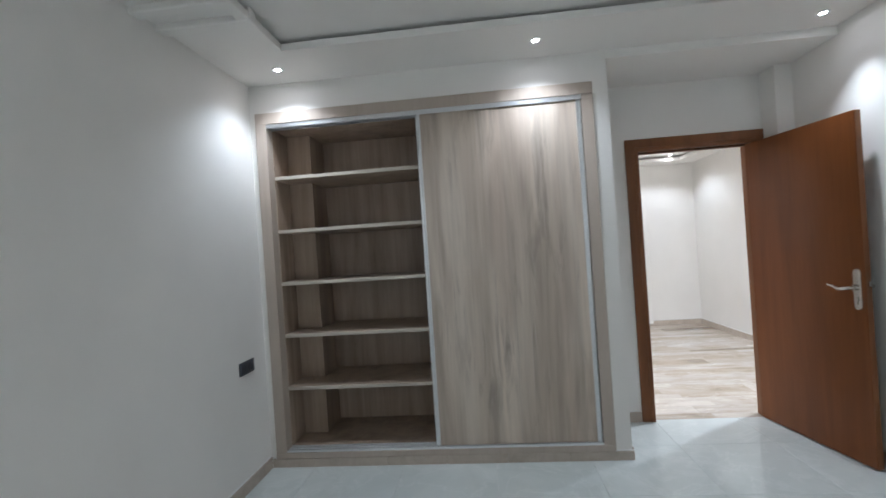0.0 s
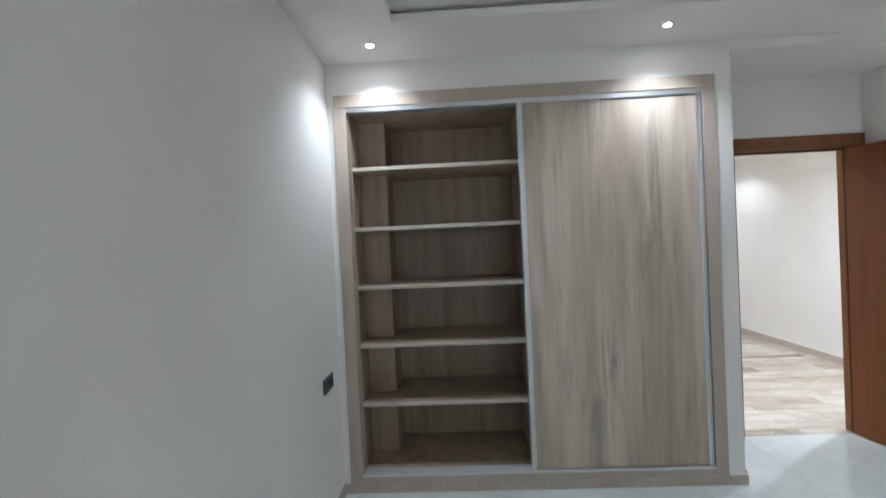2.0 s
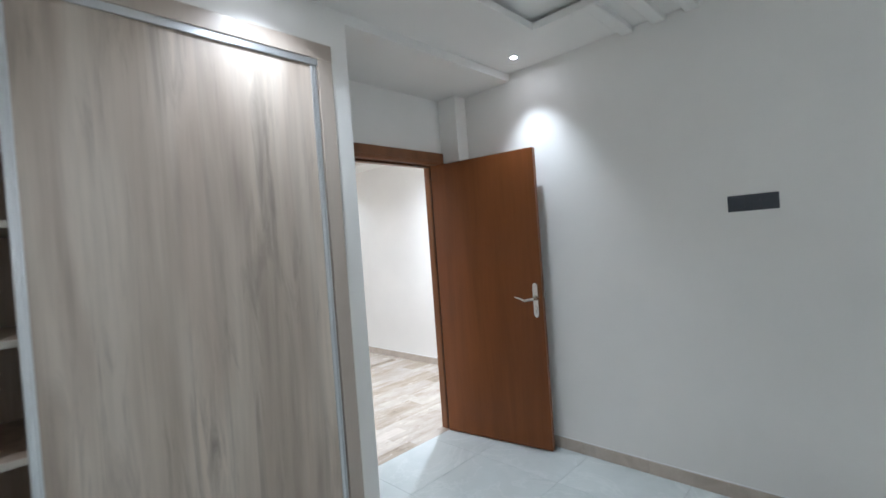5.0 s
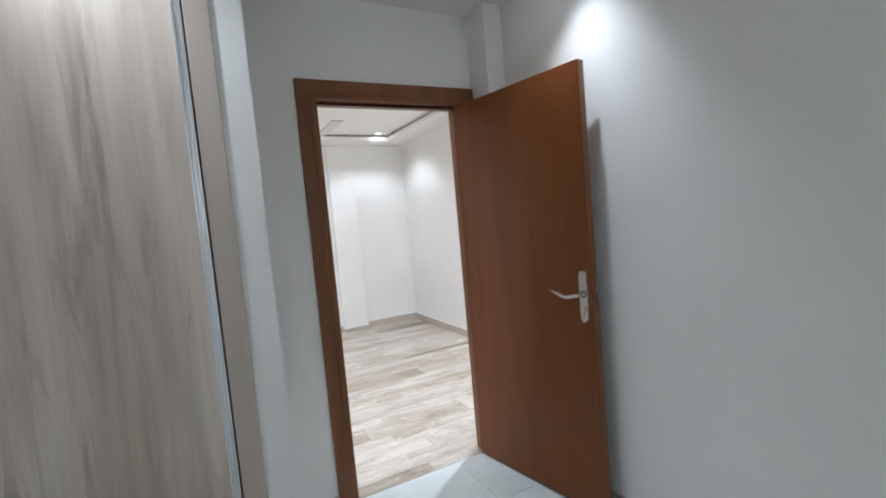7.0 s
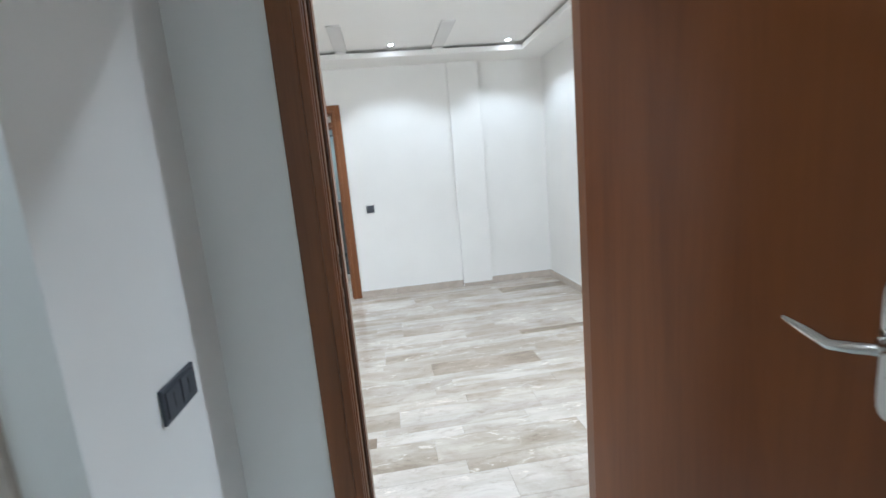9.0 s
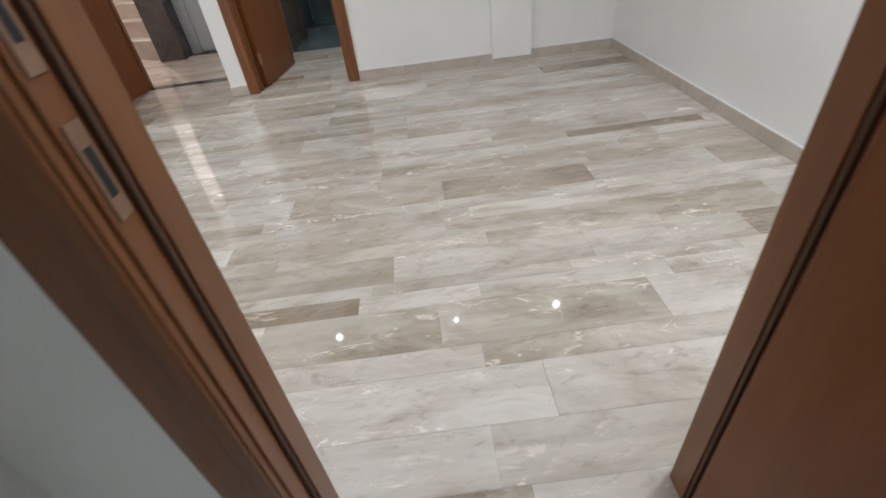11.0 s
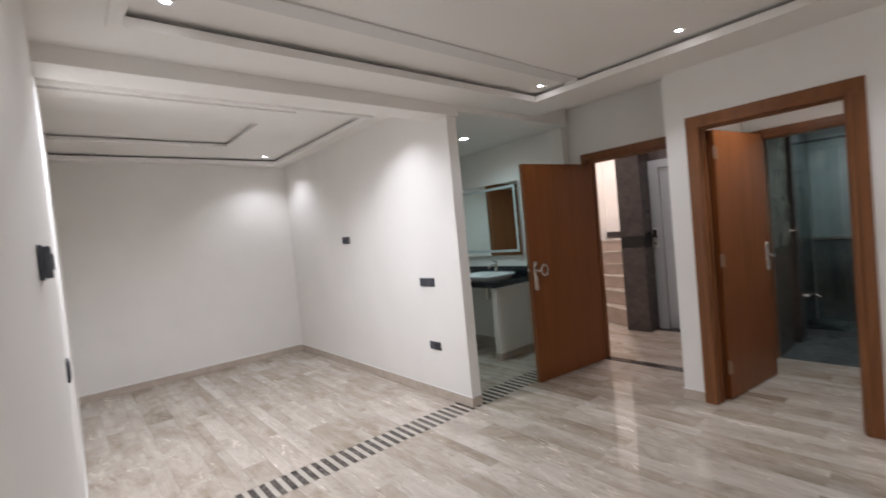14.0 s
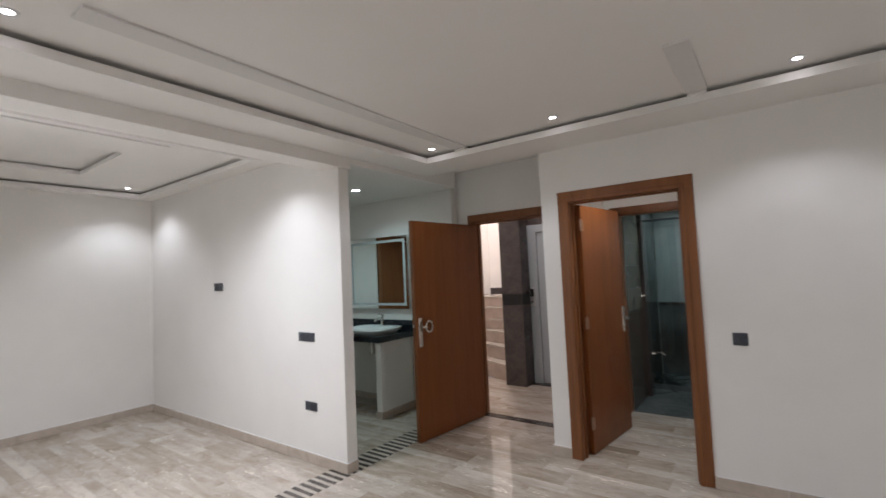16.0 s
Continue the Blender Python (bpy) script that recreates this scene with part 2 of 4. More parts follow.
def prism(outline, z0, z1):
    """An upright solid over a plan outline."""
    bm = bmesh.new()
    low, high = [[bm.verts.new((x, y, z)) for x, y in outline] for z in (z0, z1)]
    for k in range(len(outline)):
        n = (k + 1) % len(outline)
        bm.faces.new((low[k], low[n], high[n], high[k]))
    bm.faces.new(low[::-1])
    bm.faces.new(high)
    return bm


def cyl(bm, p, q, r0, r1=None, n=20):
    p, q = Vector(p), Vector(q)
    d = q - p
    m = Matrix.Translation((p + q) / 2) @ d.to_track_quat("Z", "Y").to_matrix().to_4x4()
    bmesh.ops.create_cone(bm, cap_ends=True, segments=n, radius1=r0, radius2=r0 if r1 is None else r1, depth=d.length, matrix=m)
    return bm


def tube(bm, pts, r, n=10):
    """A round bar through the points, with round ends."""
    pts = [Vector(p) for p in pts]
    rings = []
    for i, p in enumerate(pts):
        d = (pts[min(i + 1, len(pts) - 1)] - pts[max(i - 1, 0)]).normalized()
        q = d.to_track_quat("Z", "Y")
        rr = r[i] if isinstance(r, (list, tuple)) else r
        rings.append([bm.verts.new(p + q @ Vector((rr * math.cos(a), rr * math.sin(a), 0))) for a in (2 * math.pi * k / n for k in range(n))])
    for a, b in zip(rings, rings[1:]):
        for k in range(n):
            bm.faces.new((a[k], a[(k + 1) % n], b[(k + 1) % n], b[k]))
    bm.faces.new(rings[0][::-1])
    bm.faces.new(rings[-1])
    return bm


def lathe(bm, profile, centre, n=28, sx=1.0, sy=1.0):
    """Turns (radius, height) pairs round a vertical axis."""
    c = Vector(centre)
    rings = [[bm.verts.new(c + Vector((sx * r * math.cos(2 * math.pi * k / n), sy * r * math.sin(2 * math.pi * k / n), h))) for k in range(n)] for r, h in profile]
    for a, b in zip(rings, rings[1:]):
        for k in range(n):
            bm.faces.new((a[k], a[(k + 1) % n], b[(k + 1) % n], b[k]))
    return bm


def soft_rings(profile, a, b, power=5.0, n=48):
    """Rounded rectangles (x scale, y scale, y shift, height) skinned one to the next, closed at the end."""
    bm = bmesh.new()
    rings = []
    for kx, ky, dy, h in profile:
        ring_verts = []
        for k in range(n):
            c, s = math.cos(2 * math.pi * k / n), math.sin(2 * math.pi * k / n)
            g = (abs(c) ** power + abs(s) ** power) ** (-1 / power)
            ring_verts.append(bm.verts.new((a * kx * g * c, b * ky * g * s + dy, h)))
        rings.append(ring_verts)
    for p, q in zip(rings, rings[1:]):
        for k in range(n):
            bm.faces.new((p[k], p[(k + 1) % n], q[(k + 1) % n], q[k]))
    bm.faces.new(rings[-1])
    return bm


def mesh_of(name, bm, mat, smooth=False):
    bmesh.ops.recalc_face_normals(bm, faces=bm.faces)
    me = bpy.data.meshes.new(name)
    bm.to_mesh(me)
    bm.free()
    me.materials.append(mat)
    if smooth:
        for p in me.polygons:
            p.use_smooth = True
        me.set_sharp_from_angle(angle=radians(35))
    return me


def part(name, bm, mat, parent, label="", smooth=False):
    ob = new(name, mesh_of(name, bm, mat, smooth))
    ob.parent = parent
    if label:
        tagged(ob, label)
    return ob


def thing(name, label, category, at=None, group=""):
    ob = new(name)
    ob.empty_display_size = 0.1
    if at is not None:
        ob.matrix_basis = at
    return tagged(ob, label, category, group)


def structure(name, bm, mat, label, category):
    return tagged(new(name, mesh_of(name, bm, mat)), label, category, kind="structure")


def ring(bm, outer, inner, z0, z1):
    """A flat frame between two rectangles (x0, y0, x1, y1)."""
    ox0, oy0, ox1, oy1 = outer
    ix0, iy0, ix1, iy1 = inner
    for b in ((ox0, oy0, ox1, iy0), (ox0, iy1, ox1, oy1), (ox0, iy0, ix0, iy1), (ix1, iy0, ox1, iy1)):
        if b[2] - b[0] > 1e-4 and b[3] - b[1] > 1e-4:
            bx(bm, b[0], b[1], z0, b[2], b[3], z1)


def grown(rect, d):
    return (rect[0] - d, rect[1] - d, rect[2] + d, rect[3] + d)


# ---- the setting: walls ----
TOP = 2.76
BED = (0.04, -0.75, 3.757, 3.645)
HALL = (0.24, 4.342, 4.80, 7.985)
SALON = (-3.28, 4.342, 0.03, 6.86)

structure("wall_bedroom_west", boxes((-0.08, -0.87, -0.02, 0.04, 4.24, TOP)), M_WALL, "smooth off-white painted bedroom wall", "wall")
structure("wall_bedroom_south", boxes((0.04, -0.87, -0.02, 3.757, -0.75, TOP)), M_WALL, "smooth off-white painted bedroom wall", "wall")
structure("wall_bedroom_east", boxes((3.757, -0.87, -0.02, 3.88, 4.24, TOP)), M_WALL, "smooth off-white painted bedroom wall", "wall")
structure("wall_wardrobe_surround", boxes((2.292, 3.645, -0.02, 2.40, 4.24, TOP), (0.04, 3.645, 2.378, 2.292, 4.24, TOP), (0.04, 3.645, -0.02, 0.088, 4.24, 2.378)),
          M_WALL, "off-white wall around the built-in wardrobe", "wall")
structure("wall_partition", boxes((-3.28, 4.24, -0.02, 2.73, 4.342, TOP), (3.578, 4.24, -0.02, 4.80, 4.342, TOP), (2.73, 4.24, 2.058, 3.578, 4.342, TOP)),
          M_WALL, "off-white partition wall with a door opening", "wall")
structure("wall_bedroom_column", boxes((3.64, 4.06, -0.02, 3.757, 4.24, 2.525), r=0.004), M_WALL, "off-white painted corner column beside the door", "column")
structure("wall_salon_south", prism([(-3.28, 4.341), (1.7, 4.341), (0.85, 4.376), (-3.28, 4.376)], -0.02, 2.55), M_WALL, "white painted thicker stretch of the partition wall", "wall")
structure("wall_hall_east", boxes((4.80, 4.24, -0.02, 4.92, 8.105, TOP)), M_WALL, "white painted hall wall", "wall")
structure("wall_hall_north", boxes((1.43, 7.985, -0.02, 1.638, 8.105, TOP), (2.485, 7.985, -0.02, 4.80, 8.105, TOP), (1.638, 7.985, 2.058, 2.485, 8.105, TOP), (1.43, 8.105, -0.02, 1.55, 8.58, TOP)),
          M_WALL, "white painted hall wall with a door opening", "wall")
structure("pilaster", boxes((3.73, 7.945, -0.02, 4.07, 7.985, 2.485), r=0.004), M_WALL, "shallow white painted pilaster on the hall wall", "pilaster")
structure("wall_wing", boxes((-3.28, 6.86, -0.02, 0.21, 6.965, 2.75), r=0.003), M_WALL, "white painted wing wall with a free end", "wall")
structure("beam", boxes((0.03, 4.342, 2.39, 0.24, 6.965, TOP), r=0.003), M_CEIL, "white plastered ceiling beam over the opening", "beam")
structure("wall_salon_west", boxes((-3.40, 4.24, -0.02, -3.28, 6.965, TOP)), M_WALL, "white painted salon wall", "wall")
structure("wall_entrance", boxes((-1.62, 8.48, -0.02, 0.17, 8.60, TOP), (0.17, 8.58, -0.02, 0.372, 8.70, TOP), (1.348, 8.58, -0.02, 1.55, 8.70, TOP), (0.372, 8.58, 2.058, 1.348, 8.70, TOP)),
          M_WALL, "white painted wall with the entrance opening", "wall")
structure("wall_niche_west", boxes((-1.74, 6.965, -0.02, -1.62, 8.60, TOP)), M_WALL, "white painted washroom niche wall", "wall")
structure("wall_landing_west", boxes((-1.42, 8.60, -0.02, -1.30, 11.9, 3.6)), M_WALL, "white painted stairwell wall", "wall")
structure("wall_landing_back", boxes((-1.30, 11.78, -0.02, 0.03, 11.9, 3.6), (0.03, 10.06, -0.02, 0.15, 11.9, 3.6)), M_WALL, "white painted stairwell wall", "wall")
structure("wall_lift", boxes((0.15, 10.06, -0.02, 0.40, 10.2, 3.6), (1.20, 10.06, -0.02, 1.75, 10.2, 3.6), (0.40, 10.06, 2.06, 1.20, 10.2, 3.6)), M_PILLAR, "brown-grey marble wall around the lift", "wall")
structure("wall_landing_east", boxes((1.43, 8.70, -0.02, 1.55, 10.06, 3.6)), M_WALL, "white painted landing wall", "wall")
structure("wall_corridor", boxes((2.62, 8.105, -0.02, 2.74, 11.1, TOP)), M_WALL, "white painted side passage wall", "wall")
structure("wall_bathroom_front", boxes((1.55, 9.33, -0.02, 1.672, 9.43, TOP), (2.528, 9.33, -0.02, 2.62, 9.43, TOP), (1.672, 9.33, 2.05, 2.528, 9.43, TOP)), M_WALL, "white painted wall with the bathroom opening", "wall")

# ---- the setting: ceilings ----
def tray_ceiling(rect, tray, border, lip0, lip1, centre, slit=0.10):
    """A border, a deeper lip round the tray, an open slot above the lip and the raised centre."""
    bm = bmesh.new()
    ring(bm, grown(tray, 0.055), tray, lip0, lip1)
    ring(bm, rect, grown(tray, 0.055), border, lip1)
    ring(bm, rect, grown(tray, slit), lip1, centre)
    bx(bm, rect[0], rect[1], centre, rect[2], rect[3], TOP)
    return bm


def ceiling_ribs(parent, ribs, r=0.008, mat=M_CEIL):
    for b in ribs:
        part("rib", boxes(b, r=r), mat, parent)


BED_TRAY = (0.515, -0.25, 3.272, 3.135)
bm = tray_ceiling(BED, BED_TRAY, 2.578, 2.553, 2.592, 2.616)
bx(bm, 2.40, 3.645, 2.525, 3.757, 4.24, TOP)
ceiling = structure("ceiling_bedroom", bm, M_CEIL, "white plaster tray ceiling with a recessed slot and ribs", "ceiling")
ceiling_ribs(ceiling, [(x0, y - 0.036, 2.546, x1, y + 0.036, 2.618) for y in (2.816, 2.645, 2.479) for x0, x1 in ((0.04, 0.522), (3.265, 3.757))])

HALL_TRAY = (0.635, 4.69, 4.42, 7.48)
bm = tray_ceiling(HALL, HALL_TRAY, 2.478, 2.452, 2.498, 2.524)
ceiling = structure("ceiling_hall", bm, M_CEIL, "white plaster tray ceiling with a recessed slot and flat bars", "ceiling")
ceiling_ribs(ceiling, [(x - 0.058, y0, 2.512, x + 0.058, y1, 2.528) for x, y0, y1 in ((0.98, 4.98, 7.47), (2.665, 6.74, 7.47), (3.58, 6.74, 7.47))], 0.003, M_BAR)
ceiling_ribs(ceiling, [(x - 0.05, y - 0.02, 2.494, x + 0.05, y + 0.03, 2.527) for x in (0.98, 2.665, 3.58) for y in (7.485, 4.67)], 0.003)

SALON_TRAY = (-2.99, 4.30, -0.63, 6.63)
INNER = (-2.40, 4.30, -1.33, 5.90)
bm = bmesh.new()
ring(bm, grown(SALON_TRAY, 0.055), SALON_TRAY, 2.555, 2.597)
ring(bm, SALON, grown(SALON_TRAY, 0.055), 2.578, 2.597)
ring(bm, SALON, grown(SALON_TRAY, 0.10), 2.597, 2.622)
ring(bm, SALON, grown(INNER, 0.0), 2.622, 2.655)
ring(bm, SALON, grown(INNER, 0.05), 2.655, 2.678)
bx(bm, SALON[0], SALON[1], 2.678, SALON[2], SALON[3], TOP)
bx(bm, -0.84, 4.342, 2.557, -0.682, 5.99, 2.622)
structure("ceiling_salon", bm, M_CEIL, "white plaster ceiling with two stepped trays", "ceiling")
structure("ceiling_niche", boxes((-1.62, 6.965, 2.43, 0.24, 8.48, TOP)), M_CEIL, "white plaster ceiling over the washbasin", "ceiling")
structure("ceiling_entrance", boxes((0.17, 7.985, 2.62, 1.43, 8.58, TOP)), M_CEIL, "white plaster ceiling at the entrance", "ceiling")
structure("ceiling_landing", boxes((-1.42, 8.60, 3.6, 1.75, 11.9, 3.7)), M_CEIL, "white plaster stairwell ceiling", "ceiling")
structure("ceiling_bathroom", boxes((1.40, 8.105, 2.45, 2.74, 11.1, TOP)), M_CEIL, "white plaster bathroom ceiling", "ceiling")


# ---- doors ----
def casing(parent, x0, x1, ztop, face, side, width, mat):
    """A door surround on a wall face; side -1 looks south, 1 north."""
    s = side
    def leg(a, b):
        bm = bmesh.new()
        lo, hi = min(a, b), max(a, b)
        bx(bm, lo, face, 0, hi, face + s * 0.016, ztop, 0.003)
        inner = b
        d = 1 if inner > a else -1
        bx(bm, inner - d * 0.032, face, 0, inner - d * 0.004, face + s * 0.023, ztop - width + 0.03, 0.005)
        return bm
    part("casing", leg(x0, x0 + width), mat, parent)
    part("casing", leg(x1, x1 - width), mat, parent)
    bm = bmesh.new()
    bx(bm, x0, face, ztop - width, x1, face + s * 0.0185, ztop, 0.003)
    bx(bm, x0 + width - 0.03, face, ztop - width + 0.004, x1 - width + 0.03, face + s * 0.0245, ztop - width + 0.032, 0.005)
    part("casing", bm, mat, parent)


def lining(parent, x0, x1, ztop, y0, y1, mat, thick=0.026, stop=None):
    for a, b in ((x0, x0 + thick), (x1 - thick, x1)):
        part("lining", boxes((a, y0, 0, b, y1, ztop), r=0.002), mat, parent)
    part("lining", boxes((x0 + thick, y0, ztop - thick, x1 - thick, y1, ztop), r=0.002), mat, parent)
    if stop:
        s0, s1 = stop
        part("stop", boxes((x0 + thick, s0, 0, x0 + thick + 0.012, s1, ztop - thick), (x1 - thick - 0.012, s0, 0, x1 - thick, s1, ztop - thick),
                           (x0 + thick, s0, ztop - thick - 0.012, x1 - thick, s1, ztop - thick), r=0.002), mat, parent)


def lever_set(parent, x, y, z, side, toward, label):
    """A long plate with a curved lever on the leaf's face; side is the face's normal along local y, toward the lever's way along x."""
    bm = bmesh.new()
    pts = []
    for k in range(9):
        a = math.pi * k / 8
        pts.append((0.021 * math.cos(a), 0.085 + 0.035 * math.sin(a) ** 0.8))
    outline = pts + [(-px, -pz) for px, pz in pts]
    front = [bm.verts.new((x + px * 0.82, y + side * 0.011, z + pz * 0.96)) for px, pz in outline]
    back = [bm.verts.new((x + px, y, z + pz)) for px, pz in outline]
    bm.faces.new(front)
    n = len(outline)
    for k in range(n):
        bm.faces.new((front[k], front[(k + 1) % n], back[(k + 1) % n], back[k]))
    plate = part("handle_plate", bm, M_NICKEL, parent, label, smooth=True)
    bm = bmesh.new()
    zz = z + 0.012
    cyl(bm, (x, y + side * 0.008, zz), (x, y + side * 0.03, zz), 0.018, 0.014)
    tube(bm, [(x, y + side * 0.028, zz), (x, y + side * 0.052, zz), (x + toward * 0.02, y + side * 0.058, zz - 0.004), (x + toward * 0.055, y + side * 0.06, zz - 0.010),
              (x + toward * 0.095, y + side * 0.06, zz + 0.004), (x + toward * 0.13, y + side * 0.058, zz + 0.014)], [0.010, 0.010, 0.0105, 0.010, 0.008, 0.004])
    part("lever", bm, M_NICKEL, plate, smooth=True)
    bm = bmesh.new()
    cyl(bm, (x, y + side * 0.006, z - 0.055), (x, y + side * 0.017, z - 0.055), 0.012)
    bx(bm, x - 0.004, y + side * 0.006, z - 0.085, x + 0.004, y + side * 0.016, z - 0.055)
    part("lock_cylinder", bm, M_NICKEL, plate, smooth=True)


def hinges(parent, x, y, heights):
    for h in heights:
        bm = cyl(bmesh.new(), (x, y, h - 0.045), (x, y, h + 0.045), 0.009, n=14)
        cyl(bm, (x, y, h + 0.045), (x, y, h + 0.055), 0.010, 0.005, n=14)
        hinge = part("hinge", bm, M_FLAG, parent, "bronzed hinge", smooth=True)
        part("flag", boxes((x - 0.030, y - 0.004, h - 0.042, x + 0.034, y - 0.001, h + 0.042), r=0.001), M_FLAG, hinge)


def door_leaf(hinge, free, z0, z1, label, handle="lever", thick=0.04, knuckles=-1):
    """A leaf as a thing at its hinge, along local +x; local +y is its left face."""
    hx, hy = hinge
    dx, dy = free[0] - hx, free[1] - hy
    w = math.hypot(dx, dy)
    ob = thing("door_leaf", label, "door", pose(hx, hy, 0, 0, 0, math.degrees(math.atan2(dy, dx))))
    part("panel", boxes((0, -thick / 2, z0, w, thick / 2, z1), r=0.003), M_DOOR, ob)
    part("edge_band", boxes((w - 0.0005, -thick / 2 + 0.003, z0 + 0.004, w + 0.0015, thick / 2 - 0.003, z1 - 0.004)), M_CASING, ob)
    part("lock_forend", boxes((w + 0.0015, -0.008, 0.94, w + 0.0035, 0.008, 1.11), r=0.001), M_HINGE, ob, "narrow bronzed lock plate")
    part("latch", boxes((w + 0.003, -0.007, 1.03, w + 0.014, 0.007, 1.06), r=0.003), M_NICKEL, ob)
    for side in (-1, 1):
        if handle == "lever":
            lever_set(ob, w - 0.043, side * thick / 2, 1.012, side, -1, "nickel handle plate")
        elif side == -1:
            lever_set(ob, w - 0.06, side * thick / 2, 1.018, side, -1, "nickel handle plate")
        else:
            bm = boxes((w - 0.075, thick / 2, 0.85, w - 0.030, thick / 2 + 0.008, 1.115), r=0.004)
            p = part("handle_plate", bm, M_NICKEL, ob, "long nickel plate")
            bm = bmesh.new()
            c = (w - 0.125, thick / 2 + 0.045, 1.03)
            tube(bm, [(c[0] + 0.040 * math.cos(a), c[1], c[2] + 0.050 * math.sin(a)) for a in (2 * math.pi * k / 20 for k in range(21))], 0.010)
            tube(bm, [(w - 0.052, thick / 2 + 0.006, 1.03), (w - 0.052, thick / 2 + 0.04, 1.03), (w - 0.085, thick / 2 + 0.045, 1.03)], 0.011)
            part("pull_ring", bm, M_NICKEL, p, smooth=True)
    hinges(ob, -0.004, knuckles * (thick / 2 + 0.004), (0.25, 1.05, 1.85))
    return ob


door = thing("door_1", "brown veneered door frame between bedroom and hall", "door frame", pose(0, 0, 0))
door["kind"] = "structure"
lining(door, 2.732, 3.576, 2.056, 4.238, 4.344, M_CASING, stop=(4.286, 4.342))
casing(door, 2.658, 3.655, 2.12, 4.24, -1, 0.095, M_CASING)
casing(door, 2.658, 3.651, 2.12, 4.342, 1, 0.095, M_CASING)
for x0, x1 in ((2.758, 2.766), (3.542, 3.550)):
    part("seal", boxes((x0, 4.277, 0.0, x1, 4.286, 2.02), r=0.002), M_GASKET, door, "brown rubber seal")
part("seal", boxes((2.766, 4.277, 2.014, 3.542, 4.286, 2.022), r=0.002), M_GASKET, door, "brown rubber seal")
for z0, z1 in ((0.92, 1.02), (1.06, 1.15)):
    strike = part("strike_plate", boxes((2.758, 4.246, z0, 2.7605, 4.270, z1), r=0.001), M_FLAG, door, "bronzed strike plate")
    # flat black slip on the plate: the hole's darkness is only coloured in
    part("strike_hole_dark", boxes((2.7606, 4.252, z0 + 0.025, 2.7611, 4.264, z1 - 0.025)), M_BLACK, strike)
door_leaf((3.537, 4.250), (3.672, 3.438), 0.008, 2.018, "red-brown veneered bedroom door standing open into the room", knuckles=1)

door = thing("door_2", "brown veneered door frame to the side passage", "door frame", pose(0, 0, 0))
door["kind"] = "structure"
lining(door, 1.640, 2.483, 2.056, 7.983, 8.107, M_CASING, stop=(8.03, 8.055))
casing(door, 1.577, 2.553, 2.12, 7.985, -1, 0.089, M_CASING)
casing(door, 1.577, 2.553, 2.12, 8.105, 1, 0.089, M_CASING)
part("rebate", boxes((1.640, 8.122, 0, 1.6695, 8.175, 2.03), r=0.002), M_CASING, door)
door_leaf((1.691, 8.112), (1.790, 8.895), 0.008, 2.02, "red-brown veneered passage door standing open")

door = thing("door_3", "brown veneered entrance door frame", "door frame", pose(0, 0, 0))
door["kind"] = "structure"
lining(door, 0.374, 1.346, 2.056, 8.578, 8.702, M_CASING, stop=(8.63, 8.655))
casing(door, 0.318, 1.402, 2.12, 8.58, -1, 0.078, M_CASING)
door_leaf((0.412, 8.555), (0.305, 7.612), 0.008, 2.004, "red-brown entrance door standing wide open", "pull", 0.045)
structure("threshold", boxes((0.40, 8.56, -0.02, 1.32, 8.66, 0.006), r=0.002), M_DARKBAR, "dark marble strip under the entrance door", "threshold")

door = thing("door_4", "dark brown bathroom door frame", "door frame", pose(0, 0, 0))
door["kind"] = "structure"
lining(door, 1.674, 2.526, 2.048, 9.328, 9.432, M_CASING)
casing(door, 1.61, 2.59, 2.11, 9.33, -1, 0.083, M_CASING)


# ---- wardrobe ----
def channel(x0, x1, y0, y1, z0, z1, lip=0.007, deep=0.006):
    """An upright aluminium profile with a shallow groove down its face."""
    outline = [(x0, y0 + 0.0015), (x0 + 0.0015, y0), (x0 + lip, y0), (x0 + lip + 0.002, y0 + deep), (x1 - lip - 0.002, y0 + deep), (x1 - lip, y0), (x1 - 0.0015, y0), (x1, y0 + 0.0015), (x1, y1), (x0, y1)]
    bm = bmesh.new()
    low, high = [[bm.verts.new((x, y, z)) for x, y in outline] for z in (z0, z1)]
    for k in range(len(outline)):
        n = (k + 1) % len(outline)
        bm.faces.new((low[k], low[n], high[n], high[k]))
    bm.faces.new(low[::-1])
    bm.faces.new(high)
    return bm


wardrobe = thing("wardrobe", "built-in grey oak wardrobe, open half with empty shelves", "wardrobe", pose(0, 0, 0))
part("frame_top", boxes((0.08, 3.630, 2.312, 2.302, 3.70, 2.386), r=0.002), M_OAK_FRAME, wardrobe)
part("frame_bottom", boxes((0.08, 3.630, 0.058, 2.302, 3.72, 0.098), r=0.002), M_OAK_FRAME, wardrobe)
part("frame_side", boxes((0.08, 3.632, 0.098, 0.153, 3.72, 2.312), r=0.002), M_OAK_FRAME, wardrobe)
part("frame_side", boxes((2.229, 3.632, 0.098, 2.302, 3.72, 2.312), r=0.002), M_OAK_FRAME, wardrobe)
part("side_panel", boxes((0.100, 3.721, 0.058, 0.155, 4.235, 2.375)), M_OAK_SHADED, wardrobe)
part("column_casing", boxes((0.155, 3.945, 0.106, 0.330, 4.227, 2.299), r=0.001), M_OAK_SHADED, wardrobe, "oak-clad boxing round a hidden column")
part("side_panel", boxes((2.20, 3.74, 0.058, 2.29, 4.225, 2.375)), M_OAK_SHADED, wardrobe)
part("divider", boxes((1.19, 3.735, 0.115, 1.21, 4.228, 2.30)), M_OAK_SHADED, wardrobe)
part("back_panel", boxes((0.155, 4.228, 0.10, 2.20, 4.237, 2.36)), M_OAK_SHADED, wardrobe)
